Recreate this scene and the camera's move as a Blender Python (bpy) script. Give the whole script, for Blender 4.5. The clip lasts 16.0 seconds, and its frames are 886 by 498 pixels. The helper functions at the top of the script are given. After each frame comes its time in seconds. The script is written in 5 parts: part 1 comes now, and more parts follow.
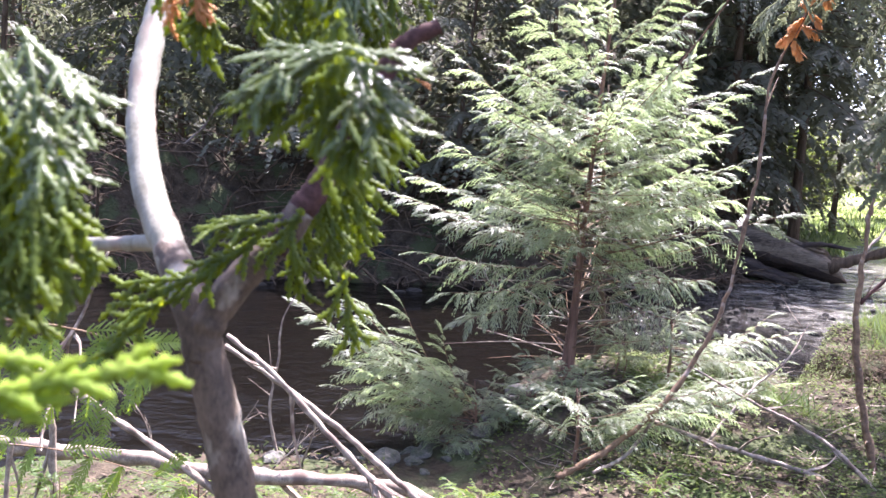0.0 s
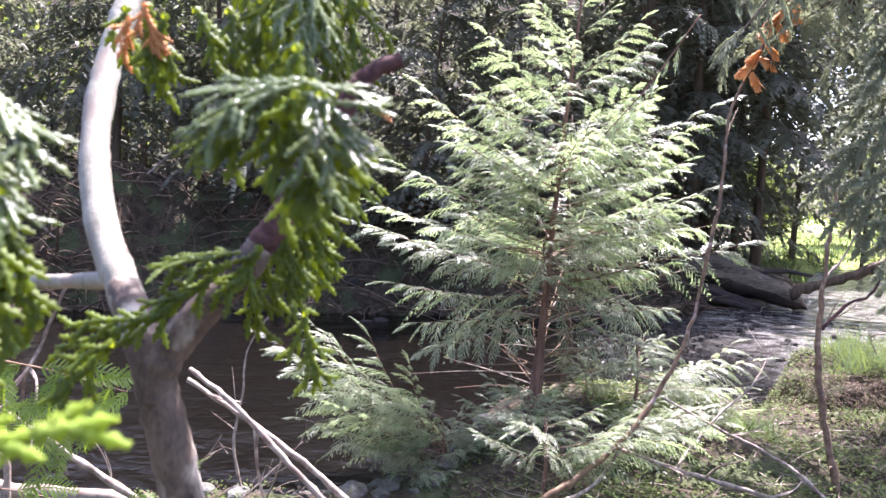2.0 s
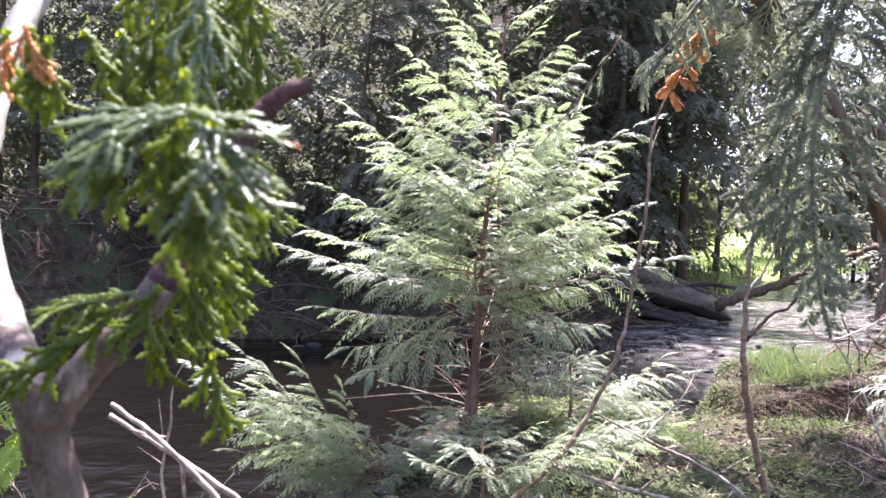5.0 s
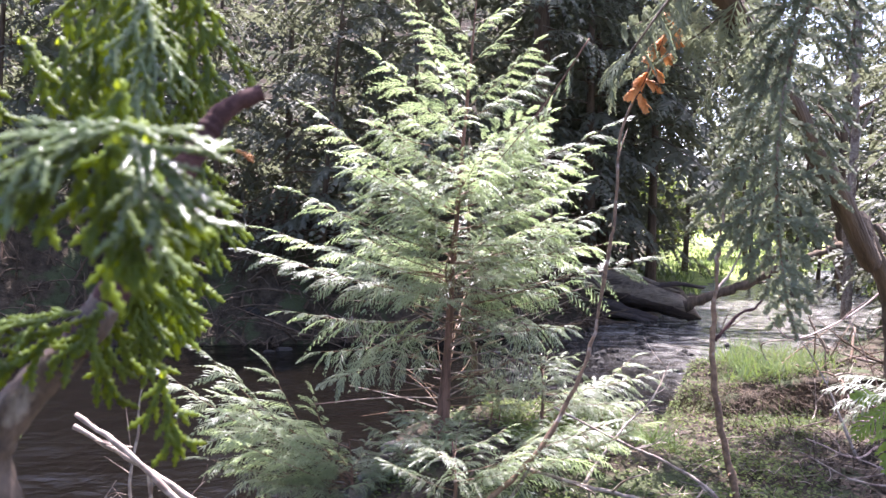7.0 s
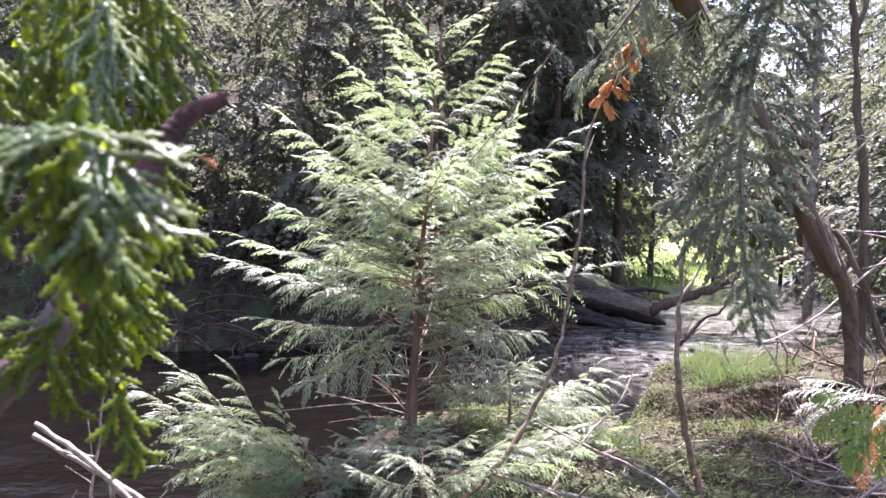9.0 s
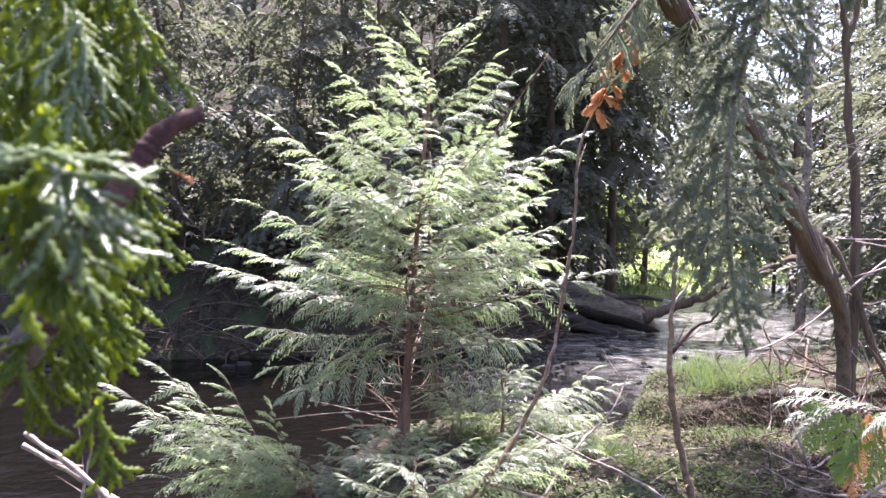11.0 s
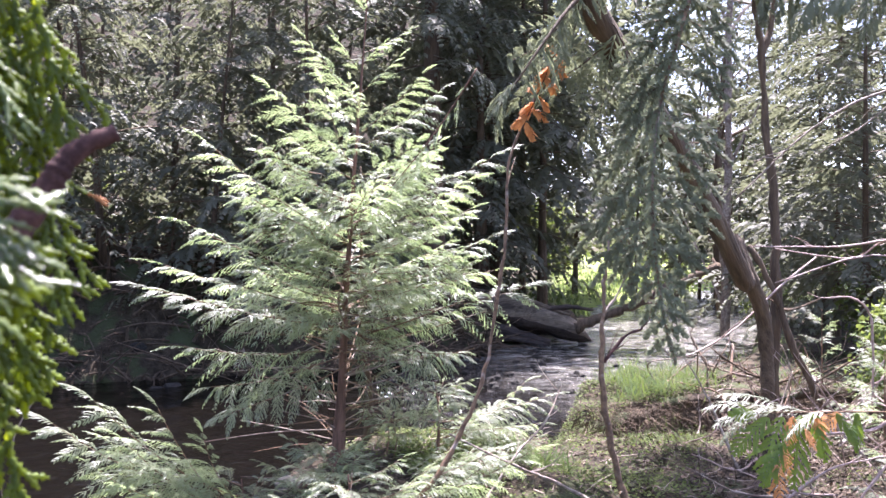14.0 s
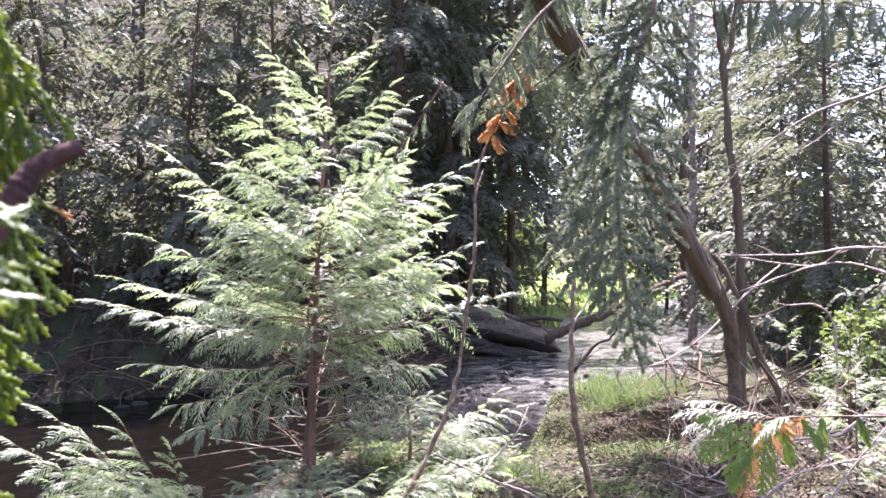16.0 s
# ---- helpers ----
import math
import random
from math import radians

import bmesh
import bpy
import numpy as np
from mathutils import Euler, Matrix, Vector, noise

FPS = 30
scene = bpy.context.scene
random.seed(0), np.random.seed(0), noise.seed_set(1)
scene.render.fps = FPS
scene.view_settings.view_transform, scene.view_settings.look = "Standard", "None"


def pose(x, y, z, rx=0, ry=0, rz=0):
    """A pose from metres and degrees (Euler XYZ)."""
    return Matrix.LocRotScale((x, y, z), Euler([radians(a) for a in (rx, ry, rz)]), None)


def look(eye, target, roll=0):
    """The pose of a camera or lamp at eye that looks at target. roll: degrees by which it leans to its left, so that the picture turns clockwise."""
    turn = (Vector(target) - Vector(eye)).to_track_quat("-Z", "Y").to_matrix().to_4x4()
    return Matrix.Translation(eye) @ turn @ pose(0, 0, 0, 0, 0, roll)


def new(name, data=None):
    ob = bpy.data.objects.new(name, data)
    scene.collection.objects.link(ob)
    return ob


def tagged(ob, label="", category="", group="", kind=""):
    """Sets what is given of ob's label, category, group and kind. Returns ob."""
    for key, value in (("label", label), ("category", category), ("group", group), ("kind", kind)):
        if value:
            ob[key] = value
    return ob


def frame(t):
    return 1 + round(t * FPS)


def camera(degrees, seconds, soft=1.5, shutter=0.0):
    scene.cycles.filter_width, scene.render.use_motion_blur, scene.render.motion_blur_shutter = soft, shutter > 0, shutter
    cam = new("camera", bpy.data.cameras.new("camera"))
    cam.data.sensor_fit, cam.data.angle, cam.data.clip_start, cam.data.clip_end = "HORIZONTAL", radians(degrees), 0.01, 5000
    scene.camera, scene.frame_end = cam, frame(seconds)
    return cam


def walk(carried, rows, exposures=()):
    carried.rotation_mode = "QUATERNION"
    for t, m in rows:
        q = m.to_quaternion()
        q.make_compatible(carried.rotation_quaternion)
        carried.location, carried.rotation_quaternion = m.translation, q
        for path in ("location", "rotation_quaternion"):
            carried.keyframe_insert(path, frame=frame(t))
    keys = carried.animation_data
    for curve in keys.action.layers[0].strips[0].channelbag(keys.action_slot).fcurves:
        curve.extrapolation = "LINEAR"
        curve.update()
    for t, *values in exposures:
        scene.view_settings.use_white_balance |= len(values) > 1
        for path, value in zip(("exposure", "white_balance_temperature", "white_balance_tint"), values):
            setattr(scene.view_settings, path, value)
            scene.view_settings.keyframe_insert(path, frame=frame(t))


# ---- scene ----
# A cedar thicket on the bank of a woodland stream, looked at from behind a young cedar.
cam = camera(55.3, 16.0)
cam.data.dof.use_dof = True
cam.data.dof.focus_distance = 6.5
cam.data.dof.aperture_fstop = 18.0
PATH = [
    (0.0, pose(0.0000, -0.0000, 1.9000, 84.500, -3.000, 0.000)),
    (0.5, pose(-0.0000, 0.0012, 1.9002, 84.748, -2.988, -0.020)),
    (1.0, pose(0.0009, 0.0061, 1.9017, 85.829, -3.020, -1.034)),
    (1.5, pose(0.0015, 0.0077, 1.9023, 86.338, -2.989, -1.895)),
    (2.0, pose(0.0020, 0.0110, 1.9034, 86.566, -2.793, -2.287)),
    (2.5, pose(0.0026, 0.0129, 1.9035, 86.673, -2.665, -2.765)),
    (3.0, pose(0.0027, 0.0194, 1.9050, 86.912, -2.159, -3.616)),
    (3.5, pose(0.0039, 0.0235, 1.9063, 87.087, -2.084, -4.158)),
    (4.0, pose(0.0055, 0.0271, 1.9066, 87.390, -2.089, -5.428)),
    (6.5, pose(0.0215, 0.0453, 1.9137, 88.842, -1.047, -8.088)),
    (7.0, pose(0.0214, 0.0472, 1.9143, 88.362, -1.093, -8.861)),
    (7.5, pose(0.0216, 0.0512, 1.9148, 88.179, -1.145, -9.681)),
    (8.0, pose(0.0213, 0.0544, 1.9152, 88.005, -1.189, -10.291)),
    (8.5, pose(0.0215, 0.0528, 1.9151, 88.423, -1.216, -10.813)),
    (11.0, pose(0.0321, 0.0476, 1.9201, 89.275, -1.163, -11.445)),
    (11.5, pose(0.0347, 0.0516, 1.9201, 89.772, -1.194, -13.124)),
    (12.0, pose(0.0351, 0.0544, 1.9208, 89.626, -1.147, -14.161)),
    (12.5, pose(0.0354, 0.0566, 1.9217, 89.648, -0.813, -14.468)),
    (13.0, pose(0.0359, 0.0541, 1.9216, 89.938, -0.768, -15.087)),
    (13.5, pose(0.0362, 0.0535, 1.9221, 89.917, -0.610, -15.612)),
    (14.0, pose(0.0361, 0.0533, 1.9228, 90.261, -0.126, -15.999)),
    (14.5, pose(0.0359, 0.0543, 1.9228, 90.585, 0.548, -16.418)),
    (15.0, pose(0.0358, 0.0502, 1.9218, 91.001, 0.580, -16.973)),
    (15.5, pose(0.0355, 0.0516, 1.9221, 90.924, 0.497, -17.668)),
    (16.0, pose(0.0360, 0.0497, 1.9215, 91.118, 0.619, -18.076)),
]
walk(cam, PATH, exposures=[(0.0, 2.58, 5880, 29), (4.0, 2.63, 5880, 29), (7.0, 2.53, 5880, 29), (14.5, 2.48, 5880, 29), (16.0, 2.62, 5880, 29)])

# ---- light ----
SUN_ELEVATION, SUN_TURN = radians(67), radians(32)
world = bpy.data.worlds.new("sky")
scene.world = world
world.use_nodes = True
wn = world.node_tree
sky = wn.nodes.new("ShaderNodeTexSky")
sky.sky_type = "NISHITA"
sky.sun_disc = False
sky.sun_elevation = SUN_ELEVATION
sky.sun_rotation = SUN_TURN
sky.air_density, sky.dust_density = 1.0, 3.0
wn.nodes["Background"].inputs["Strength"].default_value = 0.108
wn.links.new(sky.outputs["Color"], wn.nodes["Background"].inputs["Color"])
sun_data = bpy.data.lights.new("sun", "SUN")
sun_data.energy, sun_data.angle, sun_data.color = 5.0, radians(0.6), (1.0, 0.96, 0.90)
sun = new("sun", sun_data)
SUN_WAY = Vector((math.sin(SUN_TURN) * math.cos(SUN_ELEVATION), math.cos(SUN_TURN) * math.cos(SUN_ELEVATION), math.sin(SUN_ELEVATION)))
sun.matrix_world = look(SUN_WAY * 60, (0, 0, 0))


# ---- materials ----
def material(name, dark, light, scale=8.0, detail=6.0, rough=0.8, bump=0.3, stretch=(1, 1, 1), second=None, amount=0.5, fine=60.0, spec=0.4, vary=0.0, through_light=None, share=0.3, bump_distance=0.01, coat=0.0):
    """A two-scale procedural surface: a large mottling between dark and light, fine grain, patches of a second colour, relief."""
    m = bpy.data.materials.new(name)
    m.use_nodes = True
    nt = m.node_tree
    n, link = nt.nodes, nt.links.new
    bsdf = n["Principled BSDF"]
    co = n.new("ShaderNodeTexCoord")
    mp = n.new("ShaderNodeMapping")
    mp.inputs["Scale"].default_value = stretch
    link(co.outputs["Object"], mp.inputs["Vector"])
    big = n.new("ShaderNodeTexNoise")
    big.inputs["Scale"].default_value, big.inputs["Detail"].default_value = scale, detail
    small = n.new("ShaderNodeTexNoise")
    small.inputs["Scale"].default_value, small.inputs["Detail"].default_value = fine, 4.0
    link(mp.outputs["Vector"], big.inputs["Vector"])
    link(mp.outputs["Vector"], small.inputs["Vector"])
    ramp = n.new("ShaderNodeValToRGB")
    ramp.color_ramp.elements[0].position, ramp.color_ramp.elements[1].position = 0.35, 0.68
    ramp.color_ramp.elements[0].color, ramp.color_ramp.elements[1].color = (*dark, 1), (*light, 1)
    mixf = n.new("ShaderNodeMath")
    mixf.operation = "MULTIPLY_ADD"
    link(small.outputs["Fac"], mixf.inputs[0])
    mixf.inputs[1].default_value = 0.45
    half = n.new("ShaderNodeMath")
    half.operation = "MULTIPLY_ADD"
    link(big.outputs["Fac"], half.inputs[0])
    half.inputs[1].default_value, half.inputs[2].default_value = 0.8, -0.12
    link(half.outputs[0], mixf.inputs[2])
    link(mixf.outputs[0], ramp.inputs["Fac"])
    colour = ramp.outputs["Color"]
    if second:
        patch = n.new("ShaderNodeTexNoise")
        patch.inputs["Scale"].default_value, patch.inputs["Detail"].default_value = scale * 0.37, 5.0
        link(mp.outputs["Vector"], patch.inputs["Vector"])
        cut = n.new("ShaderNodeValToRGB")
        cut.color_ramp.elements[0].position, cut.color_ramp.elements[1].position = 0.62 - 0.3 * amount, 0.72 - 0.3 * amount
        link(patch.outputs["Fac"], cut.inputs["Fac"])
        mix = n.new("ShaderNodeMix")
        mix.data_type = "RGBA"
        link(cut.outputs["Color"], mix.inputs["Factor"])
        link(colour, mix.inputs["A"])
        mix.inputs["B"].default_value = (*second, 1)
        colour = mix.outputs["Result"]
    if vary:
        info = n.new("ShaderNodeObjectInfo")
        geo = n.new("ShaderNodeNewGeometry")
        add = n.new("ShaderNodeMath")
        add.operation = "ADD"
        link(info.outputs["Random"], add.inputs[0])
        link(geo.outputs["Random Per Island"], add.inputs[1])
        span = n.new("ShaderNodeMapRange")
        span.inputs["From Max"].default_value = 2.0
        span.inputs["To Min"].default_value, span.inputs["To Max"].default_value = 1 - vary, 1 + vary
        link(add.outputs[0], span.inputs["Value"])
        hsv = n.new("ShaderNodeHueSaturation")
        link(span.outputs["Result"], hsv.inputs["Value"])
        link(colour, hsv.inputs["Color"])
        colour = hsv.outputs["Color"]
    link(colour, bsdf.inputs["Base Color"])
    bsdf.inputs["Roughness"].default_value = rough
    bsdf.inputs["Specular IOR Level"].default_value = spec
    bsdf.inputs["Coat Weight"].default_value, bsdf.inputs["Coat Roughness"].default_value = coat, 0.42
    if bump:
        bp = n.new("ShaderNodeBump")
        bp.inputs["Strength"].default_value, bp.inputs["Distance"].default_value = bump, bump_distance
        link(mixf.outputs[0], bp.inputs["Height"])
        link(bp.outputs["Normal"], bsdf.inputs["Normal"])
    if through_light:
        tr = n.new("ShaderNodeBsdfTranslucent")
        tr.inputs["Color"].default_value = (*through_light, 1)
        both = n.new("ShaderNodeMixShader")
        both.inputs["Fac"].default_value = share
        link(bsdf.outputs[0], both.inputs[1])
        link(tr.outputs[0], both.inputs[2])
        link(both.outputs[0], n["Material Output"].inputs["Surface"])
    return m


M = {}
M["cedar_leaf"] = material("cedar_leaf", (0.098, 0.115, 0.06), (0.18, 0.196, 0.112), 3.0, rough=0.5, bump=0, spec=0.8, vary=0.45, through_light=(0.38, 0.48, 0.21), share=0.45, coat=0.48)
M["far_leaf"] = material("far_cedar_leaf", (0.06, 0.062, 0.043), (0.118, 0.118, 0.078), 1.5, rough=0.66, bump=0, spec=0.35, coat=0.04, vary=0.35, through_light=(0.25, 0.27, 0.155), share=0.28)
# duller leaf for overhanging boughs; their shade is put into the colour
M["shade_leaf"] = material("shaded_green_needle", (0.088, 0.097, 0.058), (0.155, 0.167, 0.10), 9.0, rough=0.65, bump=0, spec=0.2, vary=0.3, through_light=(0.30, 0.33, 0.18), share=0.32)
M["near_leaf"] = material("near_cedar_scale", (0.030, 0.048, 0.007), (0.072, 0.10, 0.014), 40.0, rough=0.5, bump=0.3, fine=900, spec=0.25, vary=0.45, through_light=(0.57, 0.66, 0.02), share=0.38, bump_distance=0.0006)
# brighter yellow-green copy of the near scale: sun shining through, put into the colour
M["backlit_scale"] = material("soft_backlit_cedar_scale", (0.10, 0.145, 0.02), (0.18, 0.235, 0.04), 40.0, rough=0.6, bump=0, spec=0.15, vary=0.5, through_light=(0.55, 0.68, 0.07), share=0.45)
# paler, glossier copy of the near scale, with sunlight put into its colour
M["sunlit_scale"] = material("sunlit_pale_cedar_scale", (0.055, 0.082, 0.02), (0.13, 0.16, 0.055), 40.0, rough=0.34, bump=0.3, fine=900, spec=0.5, coat=0.06, vary=0.3, through_light=(0.42, 0.50, 0.07), share=0.32, bump_distance=0.0006)
M["green_frond"] = material("green_cedar_frond", (0.03, 0.06, 0.012), (0.075, 0.115, 0.025), 9.0, rough=0.5, bump=0, spec=0.35, vary=0.35, through_light=(0.36, 0.52, 0.03), share=0.42)
M["dead_leaf"] = material("dead_cedar_leaf", (0.40, 0.17, 0.05), (0.60, 0.29, 0.10), 14.0, rough=0.7, bump=0, vary=0.25, through_light=(0.7, 0.30, 0.08), share=0.3)
M["broad_leaf"] = material("sunlit_broad_leaf", (0.05, 0.085, 0.02), (0.11, 0.15, 0.045), 2.0, rough=0.45, bump=0, vary=0.4, through_light=(0.26, 0.32, 0.07), share=0.35)
M["grass_blade"] = material("grass_blade", (0.028, 0.06, 0.012), (0.08, 0.12, 0.03), 2.0, rough=0.5, bump=0, vary=0.45, through_light=(0.17, 0.23, 0.05), share=0.3)
M["dry_blade"] = material("withered_grass_blade", (0.04, 0.027, 0.017), (0.135, 0.10, 0.062), 3.0, spec=0.2, rough=0.8, bump=0, vary=0.5)
M["moss_leaf"] = material("ground_cover_leaf", (0.05, 0.07, 0.02), (0.11, 0.132, 0.042), 2.0, spec=0.2, rough=0.8, bump=0, vary=0.5, through_light=(0.2, 0.26, 0.06), share=0.25)
M["litter"] = material("dead_leaf_litter", (0.04, 0.029, 0.02), (0.125, 0.09, 0.06), 3.0, spec=0.2, rough=0.85, bump=0, vary=0.5)
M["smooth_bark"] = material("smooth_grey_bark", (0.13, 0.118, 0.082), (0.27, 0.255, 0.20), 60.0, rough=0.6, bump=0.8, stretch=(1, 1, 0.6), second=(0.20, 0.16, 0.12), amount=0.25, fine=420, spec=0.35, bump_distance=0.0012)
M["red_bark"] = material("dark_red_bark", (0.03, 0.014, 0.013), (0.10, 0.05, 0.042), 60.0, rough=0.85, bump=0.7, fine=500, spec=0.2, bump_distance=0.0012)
# mottled brown bark; its pale second colour paints sun dapples on the shaded trunk
M["dappled_bark"] = material("mottled_sun_dappled_bark", (0.030, 0.019, 0.012), (0.125, 0.088, 0.060), 70.0, rough=0.7, bump=1.0, stretch=(1, 1, 0.55), second=(0.40, 0.35, 0.275), amount=0.16, fine=420, bump_distance=0.0014)
M["brown_twig"] = material("brown_twig_bark", (0.075, 0.042, 0.022), (0.215, 0.132, 0.072), 30.0, rough=0.75, bump=0.5, fine=200, second=(0.27, 0.21, 0.17), amount=0.12, bump_distance=0.003)
M["cedar_bark"] = material("stringy_red_cedar_bark", (0.075, 0.038, 0.024), (0.24, 0.13, 0.085), 26.0, rough=0.85, bump=0.9, stretch=(1, 1, 0.12), fine=120, bump_distance=0.012)
M["dark_bark"] = material("old_cedar_bark", (0.045, 0.029, 0.017), (0.14, 0.098, 0.06), 14.0, rough=0.9, bump=1.0, stretch=(1, 1, 0.1), fine=70, bump_distance=0.03)
M["grey_twig"] = material("weathered_grey_twig", (0.12, 0.088, 0.065), (0.35, 0.285, 0.22), 30.0, rough=0.7, bump=0.5, fine=200, second=(0.12, 0.08, 0.06), amount=0.3, bump_distance=0.003)
M["pink_twig"] = material("bare_pinkish_twig", (0.20, 0.125, 0.10), (0.43, 0.325, 0.275), 30.0, rough=0.55, bump=0.4, fine=200, spec=0.5, bump_distance=0.003)
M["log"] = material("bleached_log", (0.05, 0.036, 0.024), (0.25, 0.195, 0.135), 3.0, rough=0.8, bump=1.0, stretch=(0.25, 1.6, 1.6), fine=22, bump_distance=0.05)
M["wet_stone"] = material("dark_wet_stone", (0.012, 0.011, 0.009), (0.045, 0.041, 0.034), 7.0, rough=0.85, spec=0.15, bump=0.6, fine=60, bump_distance=0.012)
# wet wood, darkened further by the hollow's shade below the log
M["wet_shaded_wood"] = material("dark_wet_shaded_wood", (0.025, 0.017, 0.013), (0.085, 0.06, 0.045), 3.0, rough=0.7, bump=1.0, stretch=(0.25, 1.6, 1.6), fine=22, bump_distance=0.05)
M["stone"] = material("stream_stone", (0.05, 0.045, 0.037), (0.15, 0.135, 0.11), 7.0, rough=0.6, bump=0.6, fine=60, second=(0.05, 0.055, 0.03), amount=0.4, bump_distance=0.012)


def ground_material():
    m = material("forest_floor", (0.021, 0.015, 0.009), (0.068, 0.051, 0.032), 7.0, rough=0.92, bump=1.0, fine=26, spec=0.2, second=(0.045, 0.052, 0.022), amount=0.4, bump_distance=0.05)
    nt = m.node_tree
    n, link = nt.nodes, nt.links.new
    bsdf = n["Principled BSDF"]
    was = bsdf.inputs["Base Color"].links[0].from_socket
    co = n.new("ShaderNodeTexCoord")
    sep = n.new("ShaderNodeSeparateXYZ")
    link(co.outputs["Object"], sep.inputs[0])
    far = n.new("ShaderNodeMapRange")
    far.inputs["From Min"].default_value, far.inputs["From Max"].default_value = 22.0, 26.0
    link(sep.outputs["Y"], far.inputs["Value"])
    edge = n.new("ShaderNodeMath")
    edge.operation = "MULTIPLY_ADD"
    link(sep.outputs["Y"], edge.inputs[0])
    edge.inputs[1].default_value = -0.45
    link(sep.outputs["X"], edge.inputs[2])
    open_side = n.new("ShaderNodeMapRange")
    open_side.inputs["From Min"].default_value, open_side.inputs["From Max"].default_value = -1.5, 0.5
    link(edge.outputs[0], open_side.inputs["Value"])
    field = n.new("ShaderNodeMath")
    field.operation = "MULTIPLY"
    link(far.outputs["Result"], field.inputs[0])
    link(open_side.outputs["Result"], field.inputs[1])
    blades = n.new("ShaderNodeTexNoise")
    blades.inputs["Scale"].default_value, blades.inputs["Detail"].default_value = 0.9, 9.0
    link(co.outputs["Object"], blades.inputs["Vector"])
    ramp = n.new("ShaderNodeValToRGB")
    ramp.color_ramp.elements[0].position, ramp.color_ramp.elements[1].position = 0.36, 0.66
    ramp.color_ramp.elements[0].color, ramp.color_ramp.elements[1].color = (0.14, 0.19, 0.04, 1), (0.32, 0.38, 0.10, 1)
    link(blades.outputs["Fac"], ramp.inputs["Fac"])
    mix = n.new("ShaderNodeMix")
    mix.data_type = "RGBA"
    link(field.outputs[0], mix.inputs["Factor"])
    link(was, mix.inputs["A"])
    link(ramp.outputs["Color"], mix.inputs["B"])
    link(mix.outputs["Result"], bsdf.inputs["Base Color"])
    return m


def water_material():
    m = bpy.data.materials.new("stream_water")
    m.use_nodes = True
    nt = m.node_tree
    n, link = nt.nodes, nt.links.new
    bsdf = n["Principled BSDF"]
    bsdf.inputs["IOR"].default_value = 1.33
    co = n.new("ShaderNodeTexCoord")
    # clear dark pool; sky sheen over pale gravel painted into the riffle and pond
    where = n.new("ShaderNodeSeparateXYZ")
    link(co.outputs["Object"], where.inputs[0])
    bright_reach = n.new("ShaderNodeMapRange")
    bright_reach.inputs["From Min"].default_value, bright_reach.inputs["From Max"].default_value = 4.0, 5.8
    link(where.outputs["X"], bright_reach.inputs["Value"])
    bed = n.new("ShaderNodeTexNoise")
    bed.inputs["Scale"].default_value, bed.inputs["Detail"].default_value = 3.4, 9.0
    link(co.outputs["Object"], bed.inputs["Vector"])
    sky_bed_ramp = n.new("ShaderNodeValToRGB")
    sky_bed_ramp.color_ramp.elements[0].position, sky_bed_ramp.color_ramp.elements[1].position = 0.36, 0.62
    sky_bed_ramp.color_ramp.elements[0].color, sky_bed_ramp.color_ramp.elements[1].color = (0.018, 0.016, 0.012, 1), (0.20, 0.19, 0.165, 1)
    link(bed.outputs["Fac"], sky_bed_ramp.inputs["Fac"])
    tint = n.new("ShaderNodeMix")
    tint.data_type = "RGBA"
    link(bright_reach.outputs["Result"], tint.inputs["Factor"])
    # near-black pool colour, which holds the bank's shade too
    tint.inputs["A"].default_value = (0.0036, 0.0028, 0.0021, 1)
    link(sky_bed_ramp.outputs["Color"], tint.inputs["B"])
    link(tint.outputs["Result"], bsdf.inputs["Base Color"])
    gloss = n.new("ShaderNodeMapRange")
    gloss.inputs["To Min"].default_value, gloss.inputs["To Max"].default_value = 0.06, 0.17
    link(bright_reach.outputs["Result"], gloss.inputs["Value"])
    link(gloss.outputs["Result"], bsdf.inputs["Roughness"])
    a = n.new("ShaderNodeTexNoise")
    a.inputs["Scale"].default_value, a.inputs["Detail"].default_value = 9.0, 6.0
    b = n.new("ShaderNodeTexNoise")
    b.inputs["Scale"].default_value, b.inputs["Detail"].default_value = 34.0, 3.0
    link(co.outputs["Object"], a.inputs["Vector"])
    link(co.outputs["Object"], b.inputs["Vector"])
    add = n.new("ShaderNodeMath")
    add.operation = "MULTIPLY_ADD"
    link(b.outputs["Fac"], add.inputs[0])
    add.inputs[1].default_value = 0.3
    link(a.outputs["Fac"], add.inputs[2])
    c = n.new("ShaderNodeTexNoise")
    c.inputs["Scale"].default_value, c.inputs["Detail"].default_value = 1.7, 4.0
    link(co.outputs["Object"], c.inputs["Vector"])
    swell = n.new("ShaderNodeMath")
    swell.operation = "MULTIPLY_ADD"
    link(c.outputs["Fac"], swell.inputs[0])
    swell.inputs[1].default_value = 6.0
    link(add.outputs[0], swell.inputs[2])
    bp = n.new("ShaderNodeBump")
    sep = n.new("ShaderNodeSeparateXYZ")
    link(co.outputs["Object"], sep.inputs[0])
    riffle = n.new("ShaderNodeMapRange")
    riffle.inputs["From Min"].default_value, riffle.inputs["From Max"].default_value = 1.5, 4.5
    riffle.inputs["To Min"].default_value, riffle.inputs["To Max"].default_value = 0.28, 1.0
    link(sep.outputs["X"], riffle.inputs["Value"])
    link(riffle.outputs["Result"], bp.inputs["Strength"])
    bp.inputs["Distance"].default_value = 0.11
    link(swell.outputs[0], bp.inputs["Height"])
    link(bp.outputs["Normal"], bsdf.inputs["Normal"])
    return m


M["ground"] = ground_material()
M["water"] = water_material()


